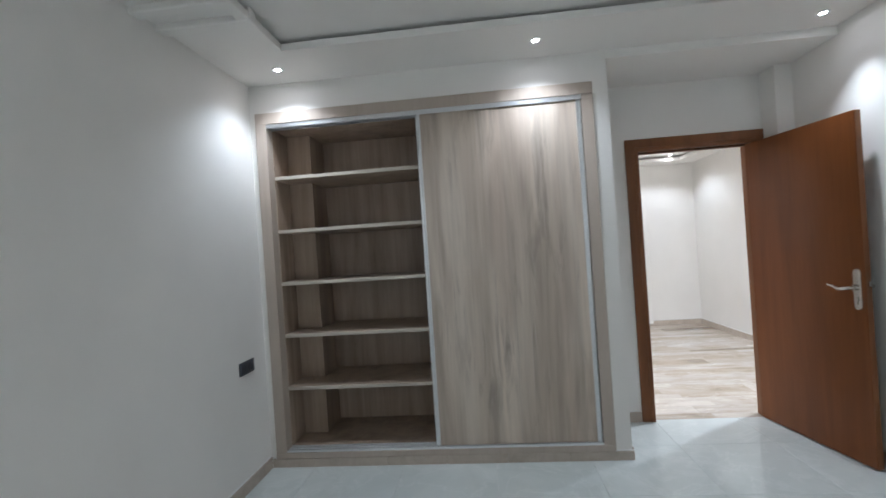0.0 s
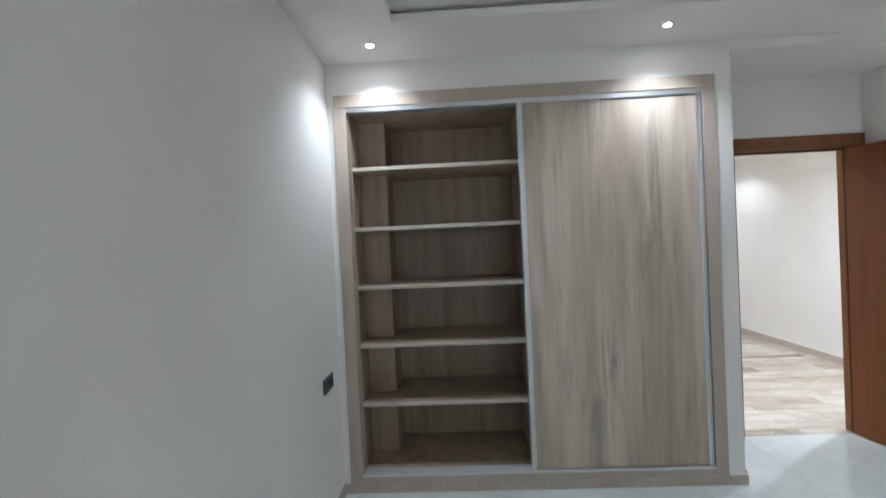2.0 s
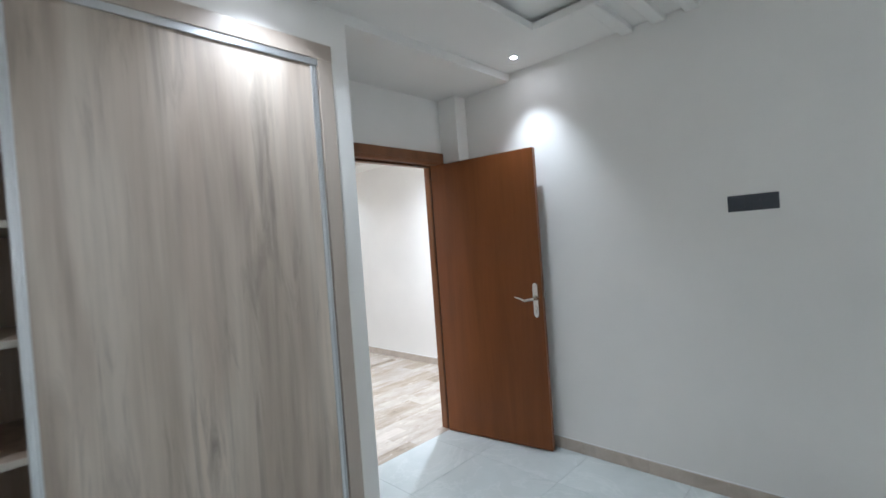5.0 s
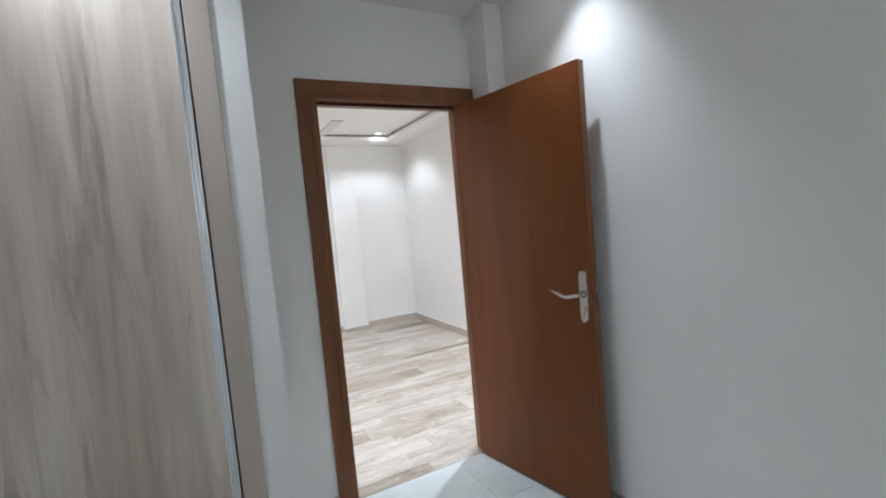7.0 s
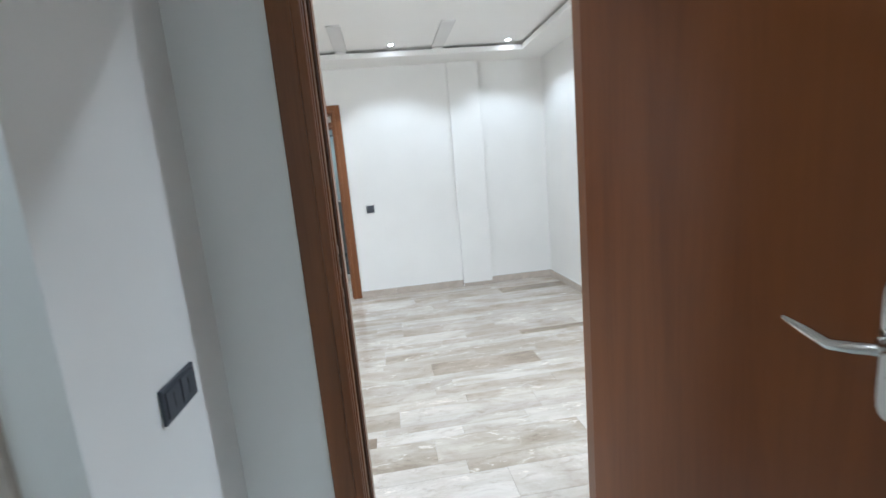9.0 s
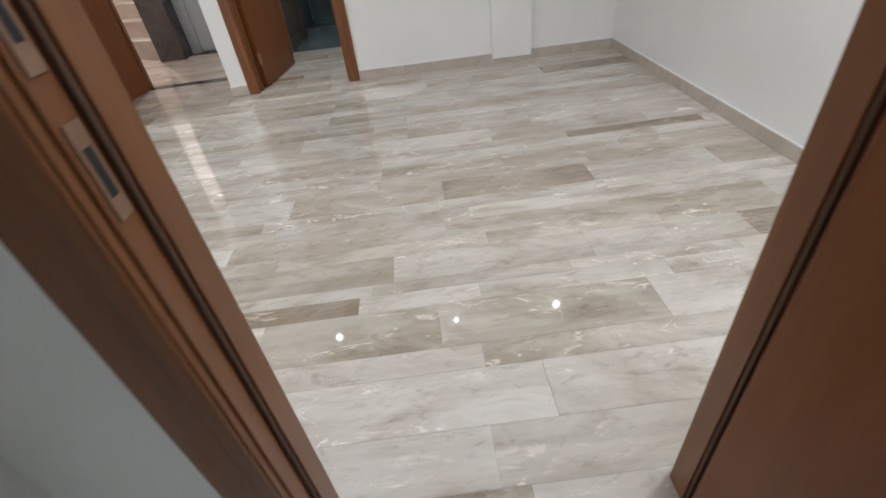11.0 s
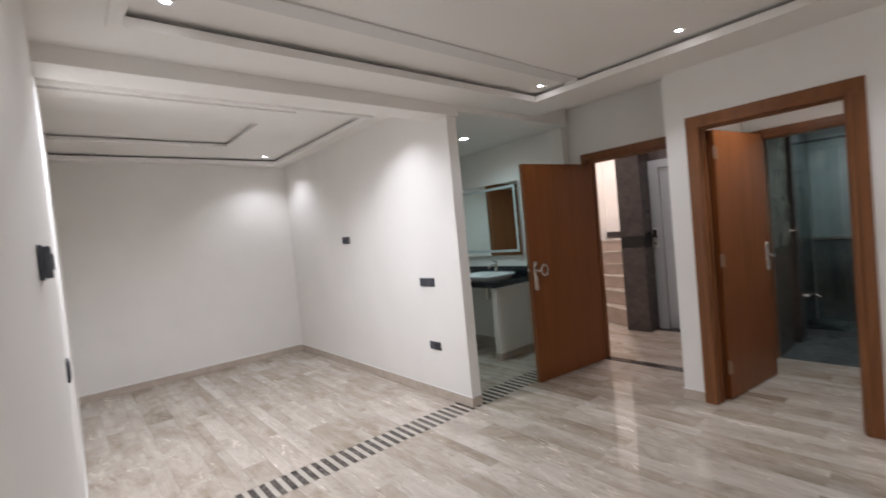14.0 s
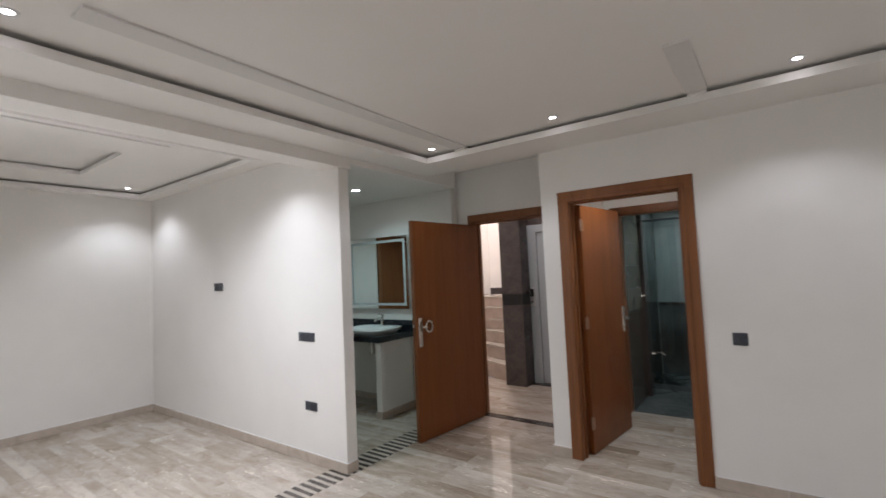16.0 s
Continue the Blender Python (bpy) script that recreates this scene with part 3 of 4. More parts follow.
part("top_panel", boxes((0.155, 3.72, 2.30, 2.20, 4.228, 2.32)), M_OAK_SHADED, wardrobe)
part("floor_panel", boxes((0.155, 3.72, 0.085, 2.20, 4.228, 0.105)), M_OAK_SHADED, wardrobe)
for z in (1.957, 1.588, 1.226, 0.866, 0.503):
    s = part("shelf", boxes((0.155, 3.722, z - 0.011, 1.19, 3.944, z + 0.011), (0.331, 3.944, z - 0.011, 1.19, 4.227, z + 0.011)), M_OAK_SHADED, wardrobe)
    part("edge_band", boxes((0.155, 3.716, z - 0.0115, 1.19, 3.7225, z + 0.0115), r=0.001), M_EDGE, s, "pale edge band")
track = boxes((0.153, 3.636, 2.282, 2.229, 3.640, 2.312), (0.153, 3.640, 2.306, 2.229, 3.715, 2.312), (0.153, 3.676, 2.284, 2.229, 3.679, 2.306), (0.153, 3.711, 2.284, 2.229, 3.715, 2.306))
part("top_track", track, M_ALU, wardrobe, "aluminium double track")
track = boxes((0.153, 3.634, 0.098, 2.229, 3.718, 0.102), (0.153, 3.634, 0.102, 2.229, 3.637, 0.113), (0.153, 3.674, 0.102, 2.229, 3.677, 0.113), (0.153, 3.712, 0.102, 2.229, 3.715, 0.113))
part("bottom_track", track, M_ALU, wardrobe, "aluminium double track")
for y, label in ((3.646, "grey oak sliding door with aluminium edges"), (3.684, "sliding door parked behind")):
    d = part("sliding_door", boxes((1.194, y, 0.116, 2.198, y + 0.018, 2.284)), M_OAK, wardrobe, label)
    for x0, x1 in ((1.168, 1.196), (2.196, 2.224)):
        bm = channel(x0, x1, y - 0.005, y + 0.022, 0.112, 2.286)
        part("stile", bm, M_ALU, d, "aluminium edge profile")


# ---- switches and sockets ----
def plate(origin, right, normal, w, h, modules, label, category="switch"):
    """A wall plate: its centre, the way to its right and out of the wall."""
    r, n = Vector(right), Vector(normal)
    m = Matrix((( *r, 0), (*n, 0), (0, 0, 1, 0), (0, 0, 0, 1))).transposed()
    m.translation = Vector(origin)
    ob = thing("wall_socket" if category == "socket" else "wall_switch", label, category, m)
    part("cover", boxes((-w / 2, 0, -h / 2, w / 2, 0.009, h / 2), r=0.0025), M_PLATE, ob)
    step = (w - 0.016) / max(1, len(modules))
    for k, kind in enumerate(modules):
        cx = -w / 2 + 0.008 + step * (k + 0.5)
        if kind == "socket":
            bm = lathe(bmesh.new(), [(0.024, 0.0), (0.024, 0.004), (0.019, 0.004), (0.017, -0.002), (0.0001, -0.002)], (0, 0, 0), 24)
            bmesh.ops.rotate(bm, verts=bm.verts, cent=(0, 0, 0), matrix=Matrix.Rotation(radians(-90), 3, "X"))
            bmesh.ops.translate(bm, verts=bm.verts, vec=(cx, 0.009, 0))
            part("socket_ring", bm, M_PLATE_IN, ob, smooth=True)
        elif kind == "key":
            part("rocker", boxes((cx - step / 2 + 0.002, 0.006, -h / 2 + 0.010, cx + step / 2 - 0.002, 0.0118, h / 2 - 0.010), r=0.002), M_PLATE, ob)
            part("indicator", boxes((cx - 0.002, 0.0115, -0.018, cx + 0.002, 0.0125, 0.018)), M_PLATE_IN, ob)
        else:
            part("blank", boxes((cx - step / 2 + 0.001, 0.006, -h / 2 + 0.010, cx + step / 2 - 0.001, 0.0105, h / 2 - 0.010), r=0.001), M_PLATE, ob)
    return ob


plate((0.04, 3.397, 0.742), (0, -1, 0), (1, 0, 0), 0.165, 0.080, ["socket", "key"], "dark slate double socket on the bedroom wall", "socket")
plate((3.757, 2.270, 1.522), (0, 1, 0), (-1, 0, 0), 0.212, 0.080, ["blank", "blank", "blank"], "long dark slate blank plate on the bedroom wall", "socket")
plate((2.40, 3.957, 0.899), (0, -1, 0), (1, 0, 0), 0.160, 0.080, ["key", "key"], "dark slate double light switch beside the door")
plate((2.757, 7.985, 0.993), (-1, 0, 0), (0, -1, 0), 0.084, 0.082, ["key"], "dark slate light switch beside the passage door")
plate((-0.245, 6.86, 1.027), (-1, 0, 0), (0, -1, 0), 0.205, 0.075, ["blank", "key", "key"], "dark slate triple plate on the salon wall")
plate((-1.67, 6.86, 1.472), (-1, 0, 0), (0, -1, 0), 0.165, 0.080, ["key", "socket"], "dark slate socket plate high on the salon wall", "socket")
plate((-0.208, 6.86, 0.459), (-1, 0, 0), (0, -1, 0), 0.150, 0.072, ["socket", "blank"], "dark slate socket plate low on the salon wall", "socket")
thermostat = plate((1.31, 4.3575, 1.47), (1, 0, 0), (0, 1, 0), 0.10, 0.095, ["blank"], "dark slate thermostat box on the partition wall")
part("housing", boxes((-0.046, 0.009, -0.043, 0.046, 0.026, 0.043), r=0.003), M_PLATE, thermostat)
part("dial", boxes((-0.022, 0.026, -0.022, 0.022, 0.030, 0.022), r=0.003), M_PLATE_IN, thermostat, "dark square dial")
plate((0.74, 4.376, 1.07), (1, 0, 0), (0, 1, 0), 0.084, 0.080, ["key"], "dark slate light switch on the partition wall")


# ---- downlights ----
def downlight(x, y, z, watts, colour, cone=104, label="round recessed downlight, switched on", lens=0.019, blend=1.0, soft=0.012):
    ob = thing("downlight", label, "ceiling light", pose(x, y, z), "recessed downlights")
    part("trim", lathe(bmesh.new(), [(lens + 0.017, 0.0), (lens + 0.017, -0.004), (lens + 0.010, -0.006), (lens, -0.003), (lens, 0.002)], (0, 0, 0), 28), M_TRIM, ob, smooth=True)
    part("lens", lathe(bmesh.new(), [(lens, -0.002), (0.0005, -0.0025)], (0, 0, 0), 28), M_LED, ob, "glowing white lens")
    d = bpy.data.lights.new("downlight_beam", "SPOT")
    d.energy, d.color, d.spot_size, d.spot_blend, d.shadow_soft_size = watts, colour, radians(cone), blend, soft
    lamp = new("downlight_beam", d)
    lamp.matrix_basis = pose(x, y, z - 0.02)
    return ob


# south row (y -0.50) is unseen, assumed by symmetry and boosted to fill the room
for x, y in ((0.355, 3.425), (1.94, 3.40), (3.54, 3.45), (0.355, -0.50), (1.94, -0.50), (3.50, -0.50)):
    downlight(x, y, 2.578, BEDROOM_W * (2.35 if y < 0 else 1.0 if x > 3 else 0.76), COOL, 104 if y < 0 else 84 if x > 3 else 126)
for x, y in ((0.78, 7.36), (1.83, 7.33), (3.13, 7.36), (4.26, 7.39), (0.79, 4.83), (1.83, 4.83), (3.13, 4.83), (4.26, 4.83)):
    downlight(x, y, 2.524, HALL_W * (5.4 if y < 6 and x > 4 else 0.8 if y < 6 else 0.66), WHITE, 158 if y < 6 and x > 4 else 128, blend=1.0 if y < 6 else 0.5, soft=0.03 if y < 6 else 0.012)
# lamps at y 5.60 and 4.80 are unseen, added to brighten the salon
for x, y in ((-2.80, 6.44), (-0.33, 6.40), (-0.33, 5.60), (-0.33, 4.80)):
    downlight(x, y, 2.622 if x < -0.6 else 2.578, SALON_W * (0.42 if y > 6 else 1.75), WHITE, 122 if y > 6 else 160, blend=0.7 if y > 6 else 1.0)
downlight(-0.55, 7.76, 2.43, NICHE_W, TEAL, 150, "round glass downlight over the washbasin, switched on", 0.04)
# two unseen lamps, added to light the landing from behind the door head
downlight(0.3, 9.3, 3.6, 0.85 * LANDING_W, WARM, 150)
downlight(-0.6, 10.7, 3.6, 1.7 * LANDING_W, WARM, 150)
downlight(2.15, 10.3, 2.45, BATH_W, (0.70, 0.96, 1.0), 150)
# unseen lamp, added to brighten the passage, set where its reflection stays hidden
downlight(2.1, 8.28, 2.45, 1.9 * BATH_W, (0.85, 0.97, 1.0), 140)


side_door = thing("door_5", "brown veneered door, closed, beside the washbasin", "door", pose(0, 0, 0))
side_door["kind"] = "structure"
part("panel", boxes((-1.618, 7.06, 0.008, -1.60, 7.70, 2.02), r=0.003), M_DOOR, side_door)
for b in ((7.00, 0, 7.06, 2.10), (7.70, 0, 7.76, 2.10), (7.06, 2.03, 7.70, 2.10)):
    part("casing", boxes((-1.62, b[0], b[1], -1.592, b[2], b[3]), r=0.003), M_CASING, side_door)

# ---- washbasin niche ----
vanity = thing("vanity", "black granite washbasin counter on a white side wall", "vanity", pose(0, 0, 0))
part("countertop", boxes((-1.615, 7.90, 0.835, -0.425, 8.475, 0.870), (-1.615, 7.90, 0.805, -0.425, 7.93, 0.84), (-0.455, 7.93, 0.805, -0.425, 8.475, 0.84), r=0.003), M_GRANITE, vanity)
part("backsplash", boxes((-1.615, 8.455, 0.871, -0.425, 8.478, 0.985), r=0.002), M_GRANITE, vanity, "black granite upstand")
part("side_panel", boxes((-0.535, 7.945, 0, -0.457, 8.475, 0.804), r=0.002), M_WALL, vanity, "white plastered side support")
part("plinth", boxes((-0.545, 7.935, 0, -0.445, 8.473, 0.075), r=0.002), M_SKIRT, vanity, "beige marble plinth")
basin = thing("washbasin", "white rounded-rectangular porcelain washbasin on black granite", "washbasin", pose(-0.80, 8.165, 0.884))
bm = soft_rings([(0.86, 0.80, 0, -0.013), (0.97, 0.95, 0, 0.02), (1.0, 1.0, 0, 0.036), (0.985, 0.98, 0, 0.046), (0.90, 0.74, -0.035, 0.045), (0.86, 0.70, -0.035, 0.030), (0.70, 0.54, -0.03, -0.05), (0.30, 0.22, -0.02, -0.083), (0.06, 0.06, 0, -0.086)], 0.31, 0.245)
part("bowl", bm, M_PORCELAIN, basin, smooth=True)
part("waste", cyl(bmesh.new(), (0, 0, -0.085), (0, 0, -0.078), 0.022), M_NICKEL, basin, smooth=True)
bm = cyl(bmesh.new(), (0, 0, -0.15), (0, 0, -0.09), 0.02)
cyl(bm, (0, 0, -0.26), (0, 0, -0.15), 0.032)
tube(bm, [(0, 0, -0.22), (0, 0.1, -0.22), (0, 0.29, -0.22)], 0.016)
part("trap", bm, M_NICKEL, basin, "chrome bottle trap", smooth=True)
tap = thing("basin_tap", "chrome single-lever basin tap", "tap", pose(-0.80, 8.345, 0.930))
bm = cyl(bmesh.new(), (0, 0, 0.0), (0, 0, 0.085), 0.023, 0.02)
tube(bm, [(0, 0, 0.06), (0, -0.05, 0.085), (0, -0.11, 0.08), (0, -0.125, 0.055)], [0.016, 0.014, 0.012, 0.011])
part("body", bm, M_NICKEL, tap, smooth=True)
bm = cyl(bmesh.new(), (0, 0, 0.085), (0, 0, 0.105), 0.021, 0.017)
tube(bm, [(0, 0, 0.102), (0, 0.02, 0.118), (0, -0.06, 0.140)], [0.009, 0.008, 0.005])
part("lever", bm, M_NICKEL, tap, smooth=True)
mirror = thing("wall_mirror", "rectangular mirror with a frosted border band", "mirror", pose(0, 0, 0))
part("back_board", boxes((-1.41, 8.45, 1.14, -0.485, 8.478, 1.955)), M_ALU, mirror)
part("glass", boxes((-1.44, 8.444, 1.115, -0.455, 8.450, 1.98), r=0.0015), M_MIRROR, mirror, "silvered mirror glass")
bm = bmesh.new()
ring_y = 8.4432
for b in ((-1.40, 1.155, -0.495, 1.185), (-1.40, 1.91, -0.495, 1.94), (-1.40, 1.185, -1.37, 1.91), (-0.525, 1.185, -0.495, 1.91)):
    bx(bm, b[0], ring_y, b[1], b[2], 8.4442, b[3])
part("frosted_band", bm, M_FROST, mirror, "frosted light band")

# ---- landing ----
stair = thing("staircase", "pink-beige marble stairs rising from the landing", "staircase", pose(0, 0, 0))
for k, turn in enumerate((-27, -22, -17, -11, 6, 12)):
    at = pose(0.03, 9.90 + 0.21 * k, 0, 0, 0, turn)
    z = (0.225, 0.420, 0.600, 0.760, 0.945, 1.11)[k]
    low = (0.0, 0.19, 0.385, 0.565, 0.725, 0.91)[k]
    riser = part("riser", boxes((-1.36, 0.016, low, 0.0, 0.036, z - 0.026)), M_STEP, stair)
    tread = part("tread", boxes((-1.36, 0, z - 0.026, 0.0, 0.62, z), r=0.004), M_PALEBAR, stair, "pale marble tread")
    riser.matrix_basis = tread.matrix_basis = at
part("stair_skirting", boxes((-1.30, 11.765, 1.06, -0.62, 11.782, 1.20), (-0.62, 11.765, 0.90, 0.03, 11.782, 1.06)), M_PILLAR, stair, "dark marble stepped skirting")
structure("pillar", boxes((0.015, 9.80, -0.02, 0.315, 10.06, 1.045), (0.015, 9.80, 1.195, 0.315, 10.06, 3.6), r=0.004), M_PILLAR, "brown-grey marble clad pillar beside the lift", "pillar")
structure("pillar_band", boxes((0.018, 9.803, 1.045, 0.312, 10.06, 1.195)), M_BLACK, "black marble band round the pillar", "pillar band")
lift = thing("lift_door", "grey painted steel lift door with a call panel", "lift door", pose(0, 0, 0))
part("frame", boxes((0.317, 10.03, 0, 0.44, 10.10, 2.10), (1.14, 10.03, 0, 1.22, 10.10, 2.10), (0.44, 10.03, 2.0, 1.14, 10.10, 2.10), r=0.003), M_STEEL, lift)
part("panel", boxes((0.443, 10.055, 0.02, 0.79, 10.085, 1.997), r=0.003), M_STEEL, lift)
part("panel", boxes((0.794, 10.055, 0.02, 1.137, 10.085, 1.997), r=0.003), M_STEEL, lift)
call = part("call_panel", boxes((0.320, 10.018, 1.02, 0.385, 10.03, 1.27), r=0.002), M_ALU, lift, "aluminium call panel")
part("display", boxes((0.328, 10.014, 1.15, 0.377, 10.0185, 1.25)), M_BLACK, call, "black display")
part("button", cyl(bmesh.new(), (0.352, 10.019, 1.08), (0.352, 10.010, 1.08), 0.014), M_NICKEL, call, smooth=True)
part("sill", boxes((0.32, 9.95, 0, 1.22, 10.06, 0.012), r=0.002), M_PILLAR, lift, "dark stone sill")

# ---- bathroom seen through the passage ----
bath_wall = structure("wall_bathroom", boxes((1.55, 9.43, -0.02, 1.702, 11.1, TOP), (1.702, 11.0, -0.02, 2.62, 11.1, TOP)), M_GROUT_DARK, "tiled bathroom wall", "wall")
tiles = {}
for key, mat in (("dark", M_TILE_DARK), ("pale", M_TILE_PALE), ("olive", M_TILE_OLIVE), ("brown", M_TILE_BROWN)):
    tiles[key, "back"] = mesh_of("wall_tile", boxes((-0.1485, -0.008, -0.1235, 0.1485, 0, 0.1235), r=0.001), mat)
    tiles[key, "side"] = mesh_of("wall_tile", boxes((0, -0.1485, -0.1235, 0.008, 0.1485, 0.1235), r=0.001), mat)
for k in range(10):
    z = 0.125 + 0.25 * k
    for j in range(3):
        t = new("wall_tile", tiles["dark" if k < 4 else "pale", "back"])
        t.matrix_basis, t.parent = pose(1.86 + 0.30 * j, 11.0, z), bath_wall
    for j in range(5):
        kind = "dark" if j > 2 else "brown" if k < 4 else "olive"
        t = new("wall_tile", tiles[kind, "side"])
        t.matrix_basis, t.parent = pose(1.702, 9.58 + 0.30 * j, z), bath_wall
structure("tile_trim", boxes((1.72, 10.98, 0.975, 2.62, 10.995, 0.992), (1.708, 9.45, 1.0, 1.716, 10.33, 1.018)), M_NICKEL, "thin metal tile trim", "trim")
structure("floor_bathroom", boxes((1.55, 9.40, -0.12, 2.74, 11.1, -0.004), (1.55, 10.42, -0.004, 2.74, 11.1, 0.06)), M_TILE_DARK, "dark grey bathroom floor with a raised shower tray", "floor")
hook = thing("robe_hook", "small chrome robe hook on the tiled bathroom wall", "hook", pose(1.71, 10.04, 1.144))
part("rose", cyl(bmesh.new(), (0, 0, 0), (0.008, 0, 0), 0.022), M_NICKEL, hook, smooth=True)
part("peg", tube(bmesh.new(), [(0.006, 0, 0), (0.035, 0, 0), (0.05, 0, 0.014), (0.052, 0, 0.03)], [0.008, 0.007, 0.007, 0.008]), M_NICKEL, hook, smooth=True)
screen = thing("shower_screen", "clear glass shower screen with a dark rail", "shower screen", pose(0, 0, 0))
part("pane", boxes((1.712, 10.43, 0.06, 2.05, 10.438, 2.03), r=0.001), M_GLASS, screen, "clear glass")
part("rail", boxes((1.712, 10.424, 2.03, 2.62, 10.444, 2.055), r=0.002), M_BLACK, screen, "dark top rail")
valve = thing("shower_valve", "chrome shower mixer valve", "tap", pose(1.71, 10.36, 0.44))
part("body", tube(bmesh.new(), [(0.0, -0.08, 0), (0.05, -0.07, 0), (0.05, 0.07, 0), (0.0, 0.08, 0)], 0.018), M_NICKEL, valve, smooth=True)
part("spout", tube(bmesh.new(), [(0.05, 0, 0), (0.11, 0, 0.01), (0.15, 0, -0.02)], 0.012), M_NICKEL, valve, smooth=True)


# ---- floors ----
def slab(x0, y0, x1, y1, h=0.018, c=0.0004):
    """A thin stone piece about its own middle, with chamfered upper edges."""
    w, d = (x1 - x0) / 2, (y1 - y0) / 2
    v = [(sx * w, sy * d, -h) for sx, sy in ((-1, -1), (1, -1), (1, 1), (-1, 1))]
    v += [(sx * w, sy * d, -c) for sx, sy in ((-1, -1), (1, -1), (1, 1), (-1, 1))]
    v += [(sx * (w - c), sy * (d - c), 0) for sx, sy in ((-1, -1), (1, -1), (1, 1), (-1, 1))]
    f = [(8, 9, 10, 11)]
    for b in (0, 4):
        for k in range(4):
            n = (k + 1) % 4
            f.append((b + k, b + n, b + 4 + n, b + 4 + k))
    return v, f


def piece(name, rect, mat, parent, z=0.0):
    v, f = slab(*rect)
    me = bpy.data.meshes.new(name)
    me.from_pydata(v, [], f)
    me.materials.append(mat)
    ob = new(name, me)
    ob.parent = parent
    ob.location = ((rect[0] + rect[2]) / 2, (rect[1] + rect[3]) / 2, z)
    return ob


floor_bed = structure("floor_bedroom", boxes((-0.08, -0.87, -0.12, 3.88, 4.262, -0.003)), M_GROUT_PALE, "pale polished tile floor of the bedroom", "floor")
for i in range(7):
    for j in range(9):
        x0, y0 = 0.05 + 0.6 * i - 0.30, -0.75 + 0.6 * j - 0.22
        r = (max(x0, 0.0) + 0.0008, max(y0, -0.85) + 0.0008, min(x0 + 0.6, 3.80) - 0.0008, min(y0 + 0.6, 4.262) - 0.0008)
        if r[2] - r[0] > 0.03 and r[3] - r[1] > 0.03:
            piece("floor_tile", r, M_TILE, floor_bed)

floor_hall = structure("floor_hall", boxes((-3.40, 4.262, -0.12, 4.92, 9.40, -0.006), (-1.42, 9.40, -0.12, 1.30, 11.9, -0.006)), M_GROUT, "vein-cut marble plank floor, polished", "floor")
ROWS_Y = [4.262, 4.365, 4.535, 4.73, 4.828, 5.031, 5.12, 5.183, 5.35, 5.438, 5.56, 5.66, 5.75, 5.94, 6.03, 6.17, 6.272, 6.36, 6.55, 6.74, 6.83, 6.95, 7.118, 7.21, 7.40, 7.50, 7.69, 7.79, 7.98,
          8.08, 8.27, 8.37, 8.555, 8.65, 8.84, 8.94, 9.13, 9.23, 9.40]
KNOWN = {5.75: (3.115, 3.862, M_PLANK_D), 5.031: (1.83, 2.74, M_PLANK_D), 4.828: (3.03, 3.79, M_PLANK_M), 6.95: (2.395, 3.168, M_PLANK_M), 6.272: (3.89, 4.69, M_PLANK_D), 5.94: (2.777, 3.9, M_PLANK_M)}


def spans(y):
    if y < 4.36:
        return [(2.70, 3.62)]
    if y < 6.90:
        return [(-3.30, 0.02), (0.25, 4.82)]
    if y < 7.98:
        return [(-1.65, 0.02), (0.25, 4.82)]
    if y < 8.55:
        return [(-1.65, 0.02), (0.25, 1.45), (1.50, 2.66)]
    return [(-1.35, 1.45), (1.50, 2.66)]


rng = random.Random(7)
for y0, y1 in zip(ROWS_Y, ROWS_Y[1:]):
    for a, b in spans((y0 + y1) / 2):
        cuts = [a]
        known = KNOWN.get(y0)
        if known and a < known[0] < b:
            x = known[0]
            back = []
            while x > a + 0.25:
                back.append(x)
                x -= rng.uniform(0.62, 0.98)
            cuts += back[::-1] + [known[1]]
        x = cuts[-1] + rng.uniform(0.3, 0.95)
        while x < b - 0.2:
            cuts.append(x)
            x += rng.uniform(0.62, 0.98)
        cuts.append(b)
        for x0, x1 in zip(cuts, cuts[1:]):
            mat = rng.choices((M_PLANK_L, M_PLANK_M, M_PLANK_D), (0.82, 0.18, 0.0) if b < 0.1 else (0.60, 0.35, 0.05))[0]
            if known and abs(x0 - known[0]) < 1e-6:
                mat = known[2]
            piece("floor_plank", (x0 + 0.0003, y0 + 0.0003, x1 - 0.0003, y1 - 0.0003), mat, floor_hall)
for j in range(3):
    for i in range(3):
        piece("floor_plank", (-1.30 + 0.95 * i, 9.40 + 0.22 * j, min(-1.30 + 0.95 * (i + 1), 1.29) - 0.001, 9.40 + 0.22 * (j + 1) - 0.001), M_PLANK_L, floor_hall)

border = structure("floor_border", boxes((0.02, 4.30, -0.03, 0.25, 8.55, -0.004)), M_GROUT, "striped dark and pale marble border in the floor", "floor border")
dark_v, dark_f = slab(0, 0, 0.222, 0.035)
pale_v, pale_f = slab(0, 0, 0.222, 0.031)
bar_dark, bar_pale = bpy.data.meshes.new("dark_bar"), bpy.data.meshes.new("pale_bar")
for me, v, f, mat in ((bar_dark, dark_v, dark_f, M_DARKBAR), (bar_pale, pale_v, pale_f, M_PALEBAR)):
    me.from_pydata(v, [], f)
    me.materials.append(mat)
for k in range(62):
    y = 4.39 + 0.068 * k
    for me, dy in ((bar_dark, 0), (bar_pale, 0.034)):
        ob = new("border_bar", me)
        ob.parent, ob.location = border, (0.135 + rng.uniform(-0.004, 0.004), y + dy, 0.0)


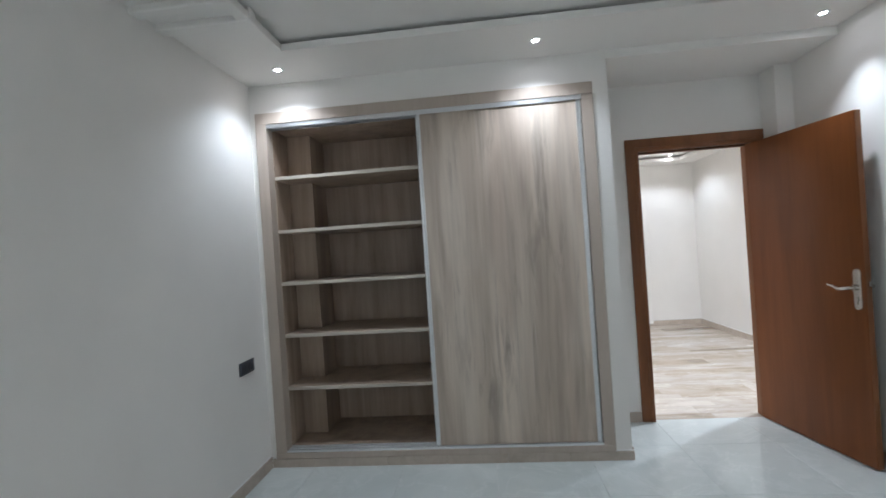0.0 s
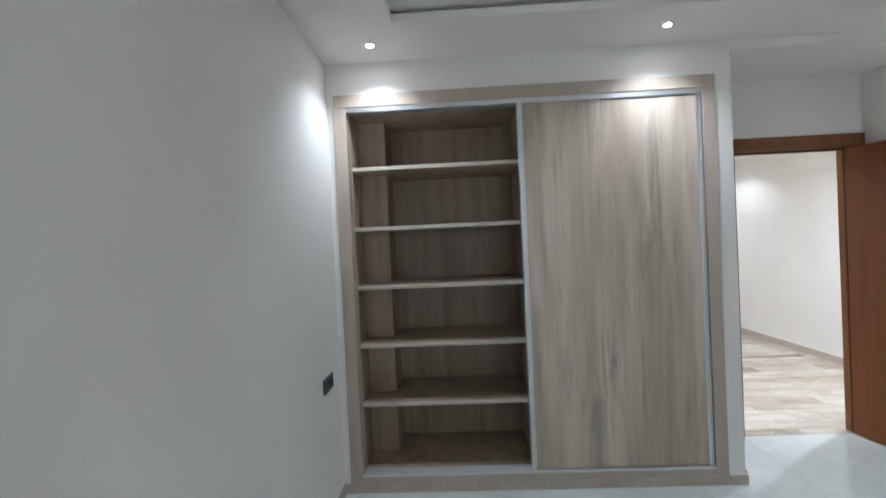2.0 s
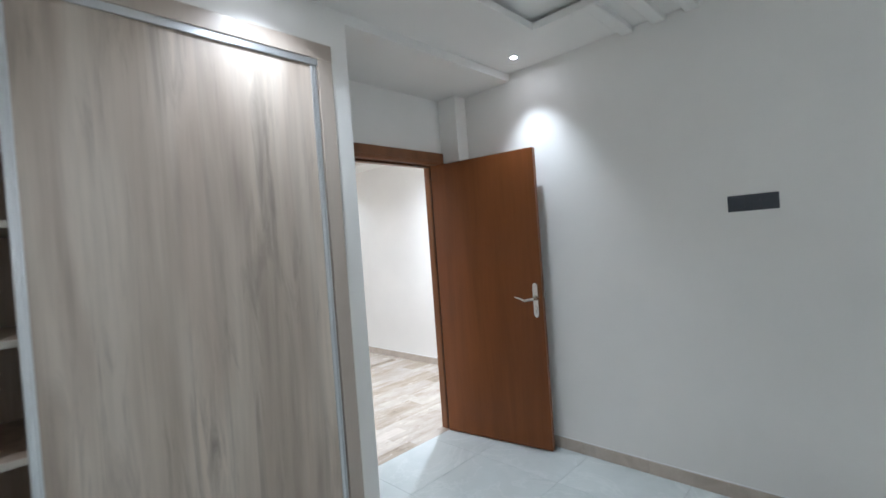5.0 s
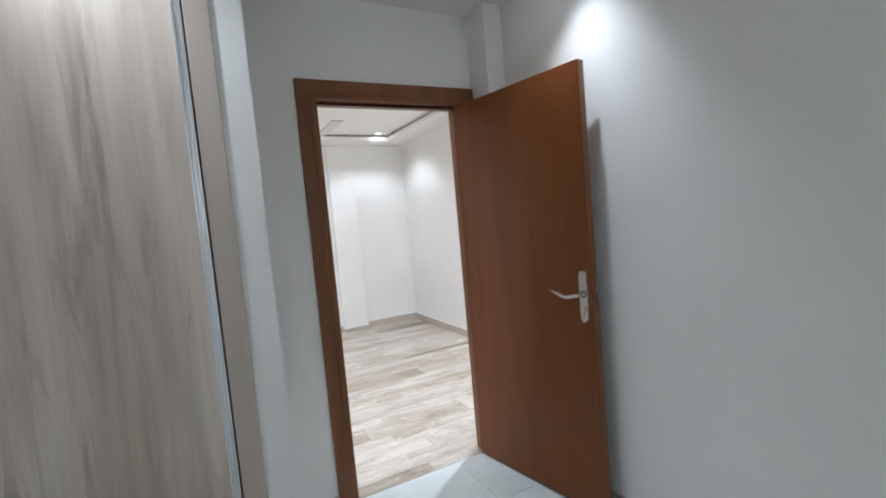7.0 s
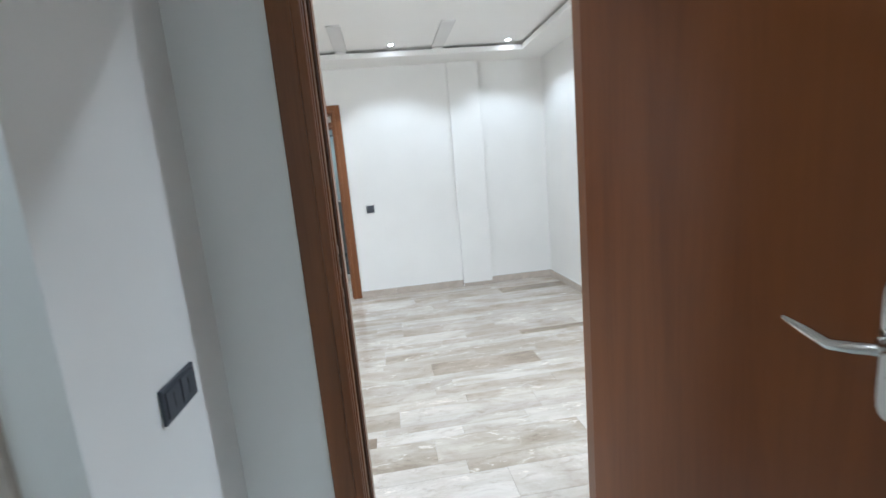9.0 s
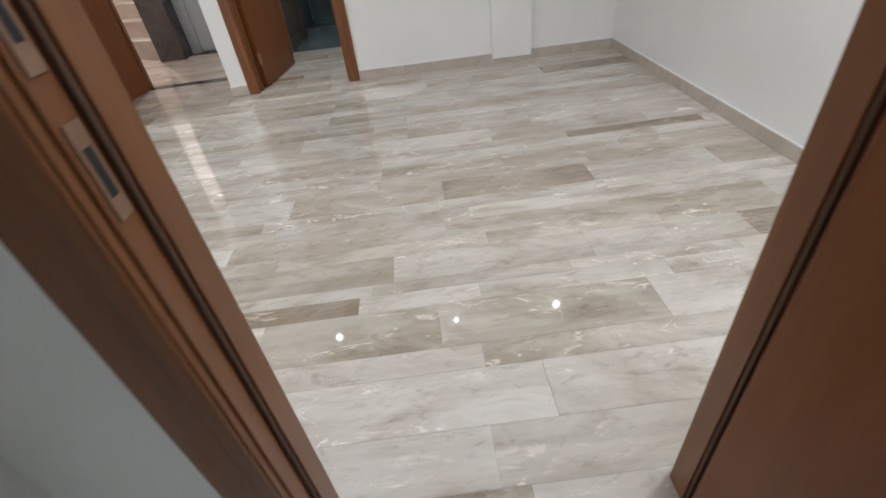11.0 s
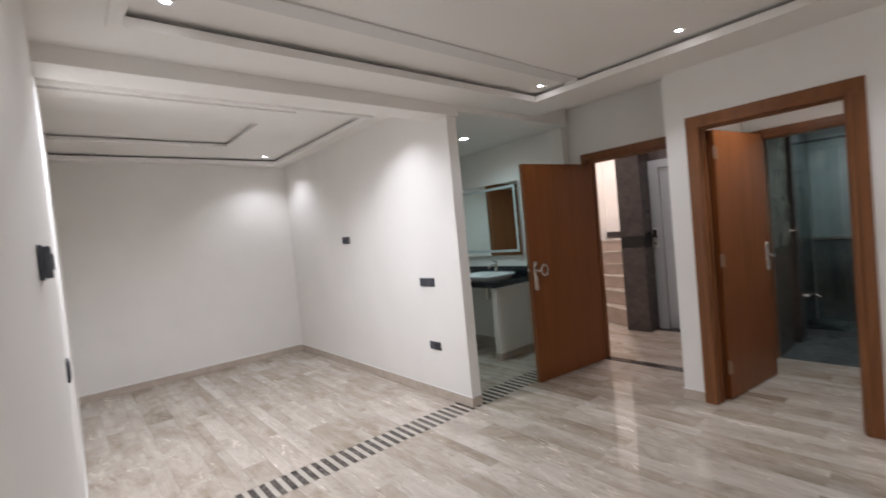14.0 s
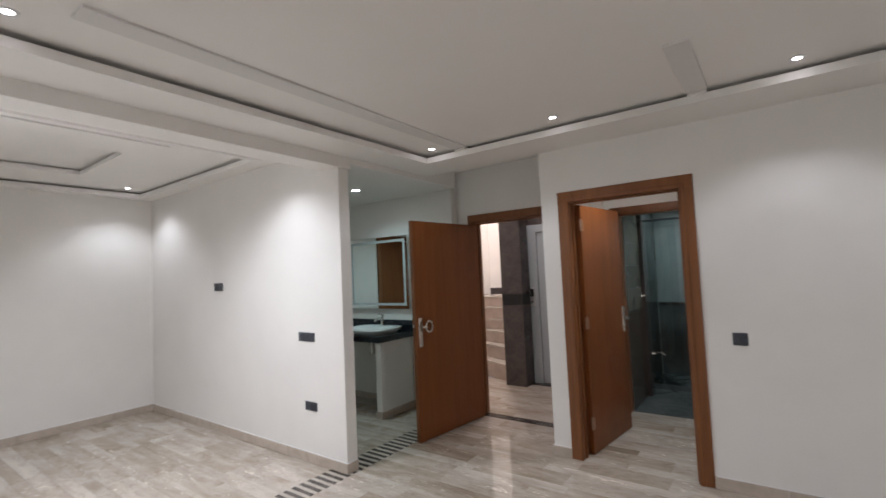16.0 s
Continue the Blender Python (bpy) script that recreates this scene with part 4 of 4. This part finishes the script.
# ---- skirtings ----
def skirting(name, start, end, normal, label, h=0.075, d=0.012, step=0.41):
    """Skirting stones along a wall line, standing out along the normal."""
    s, e, n = Vector((*start, 0)), Vector((*end, 0)), Vector((*normal, 0))
    run = (e - s).length
    way = (e - s) / run
    ob = tagged(new(name), label, "skirting", kind="structure")
    count = max(1, round(run / step))
    L = run / count
    bm = bmesh.new()
    bx(bm, 0.0006, 0, 0, L - 0.0006, d, h, 0.0018)
    me = mesh_of("skirting_stone", bm, M_SKIRT)
    for k in range(count):
        p = new("skirting_stone", me)
        p.parent = ob
        m = Matrix(((*way, 0), (*n, 0), (0, 0, 1, 0), (0, 0, 0, 1))).transposed()
        m.translation = s + way * (L * k)
        p.matrix_basis = m
    # thin white strip along the top of the stones
    bead = part("top_bead", boxes((0, 0, h, run, d * 0.55, h + 0.006), r=0.0015), M_WHITE_BEAD, ob, "thin white line along the top")
    m = m.copy()
    m.translation = s
    bead.matrix_basis = m


BEIGE = "beige marble skirting stones along the wall"
skirting("baseboard_bedroom_west", (0.04, -0.75), (0.04, 3.632), (1, 0), BEIGE)
skirting("baseboard_bedroom_east", (3.757, -0.75), (3.757, 4.058), (-1, 0), BEIGE)
skirting("baseboard_wardrobe", (0.052, 3.645), (2.412, 3.645), (0, -1), BEIGE, 0.057, 0.014)
skirting("baseboard_return", (2.40, 3.645), (2.40, 4.226), (1, 0), BEIGE)
skirting("baseboard_door_side", (2.412, 4.24), (2.657, 4.24), (0, -1), BEIGE)
skirting("baseboard_bedroom_south", (0.052, -0.75), (3.745, -0.75), (0, 1), BEIGE)
skirting("baseboard_hall_east", (4.80, 4.354), (4.80, 7.973), (-1, 0), BEIGE)
skirting("baseboard_hall_north", (2.554, 7.985), (3.729, 7.985), (0, -1), BEIGE)
skirting("baseboard_hall_corner", (4.071, 7.985), (4.80, 7.985), (0, -1), BEIGE)
skirting("baseboard_pilaster", (3.73, 7.945), (4.07, 7.945), (0, -1), BEIGE, 0.04, 0.005)
skirting("baseboard_jog", (1.42, 7.985), (1.576, 7.985), (0, -1), BEIGE)
skirting("baseboard_jog_return", (1.43, 7.985), (1.43, 8.56), (-1, 0), BEIGE)
skirting("baseboard_wing", (-3.268, 6.86), (0.222, 6.86), (0, -1), BEIGE)
skirting("baseboard_wing_end", (0.21, 6.861), (0.21, 6.964), (1, 0), BEIGE)
skirting("baseboard_salon_west", (-3.28, 4.389), (-3.28, 6.848), (1, 0), BEIGE)
skirting("baseboard_partition", (1.70, 4.342), (2.657, 4.342), (0, 1), BEIGE)
skirting("baseboard_taper", (0.85, 4.376), (1.70, 4.342), (0.04, 0.9992), BEIGE)
skirting("baseboard_salon_south", (-3.268, 4.376), (0.85, 4.376), (0, 1), BEIGE)
skirting("baseboard_niche", (-1.61, 8.48), (-0.546, 8.48), (0, -1), BEIGE)
skirting("baseboard_niche_side", (-0.444, 8.48), (0.17, 8.48), (0, -1), BEIGE)
skirting("baseboard_niche_west", (-1.62, 7.765), (-1.62, 8.468), (1, 0), BEIGE)
skirting("baseboard_corridor", (2.62, 8.11), (2.62, 9.32), (-1, 0), BEIGE)
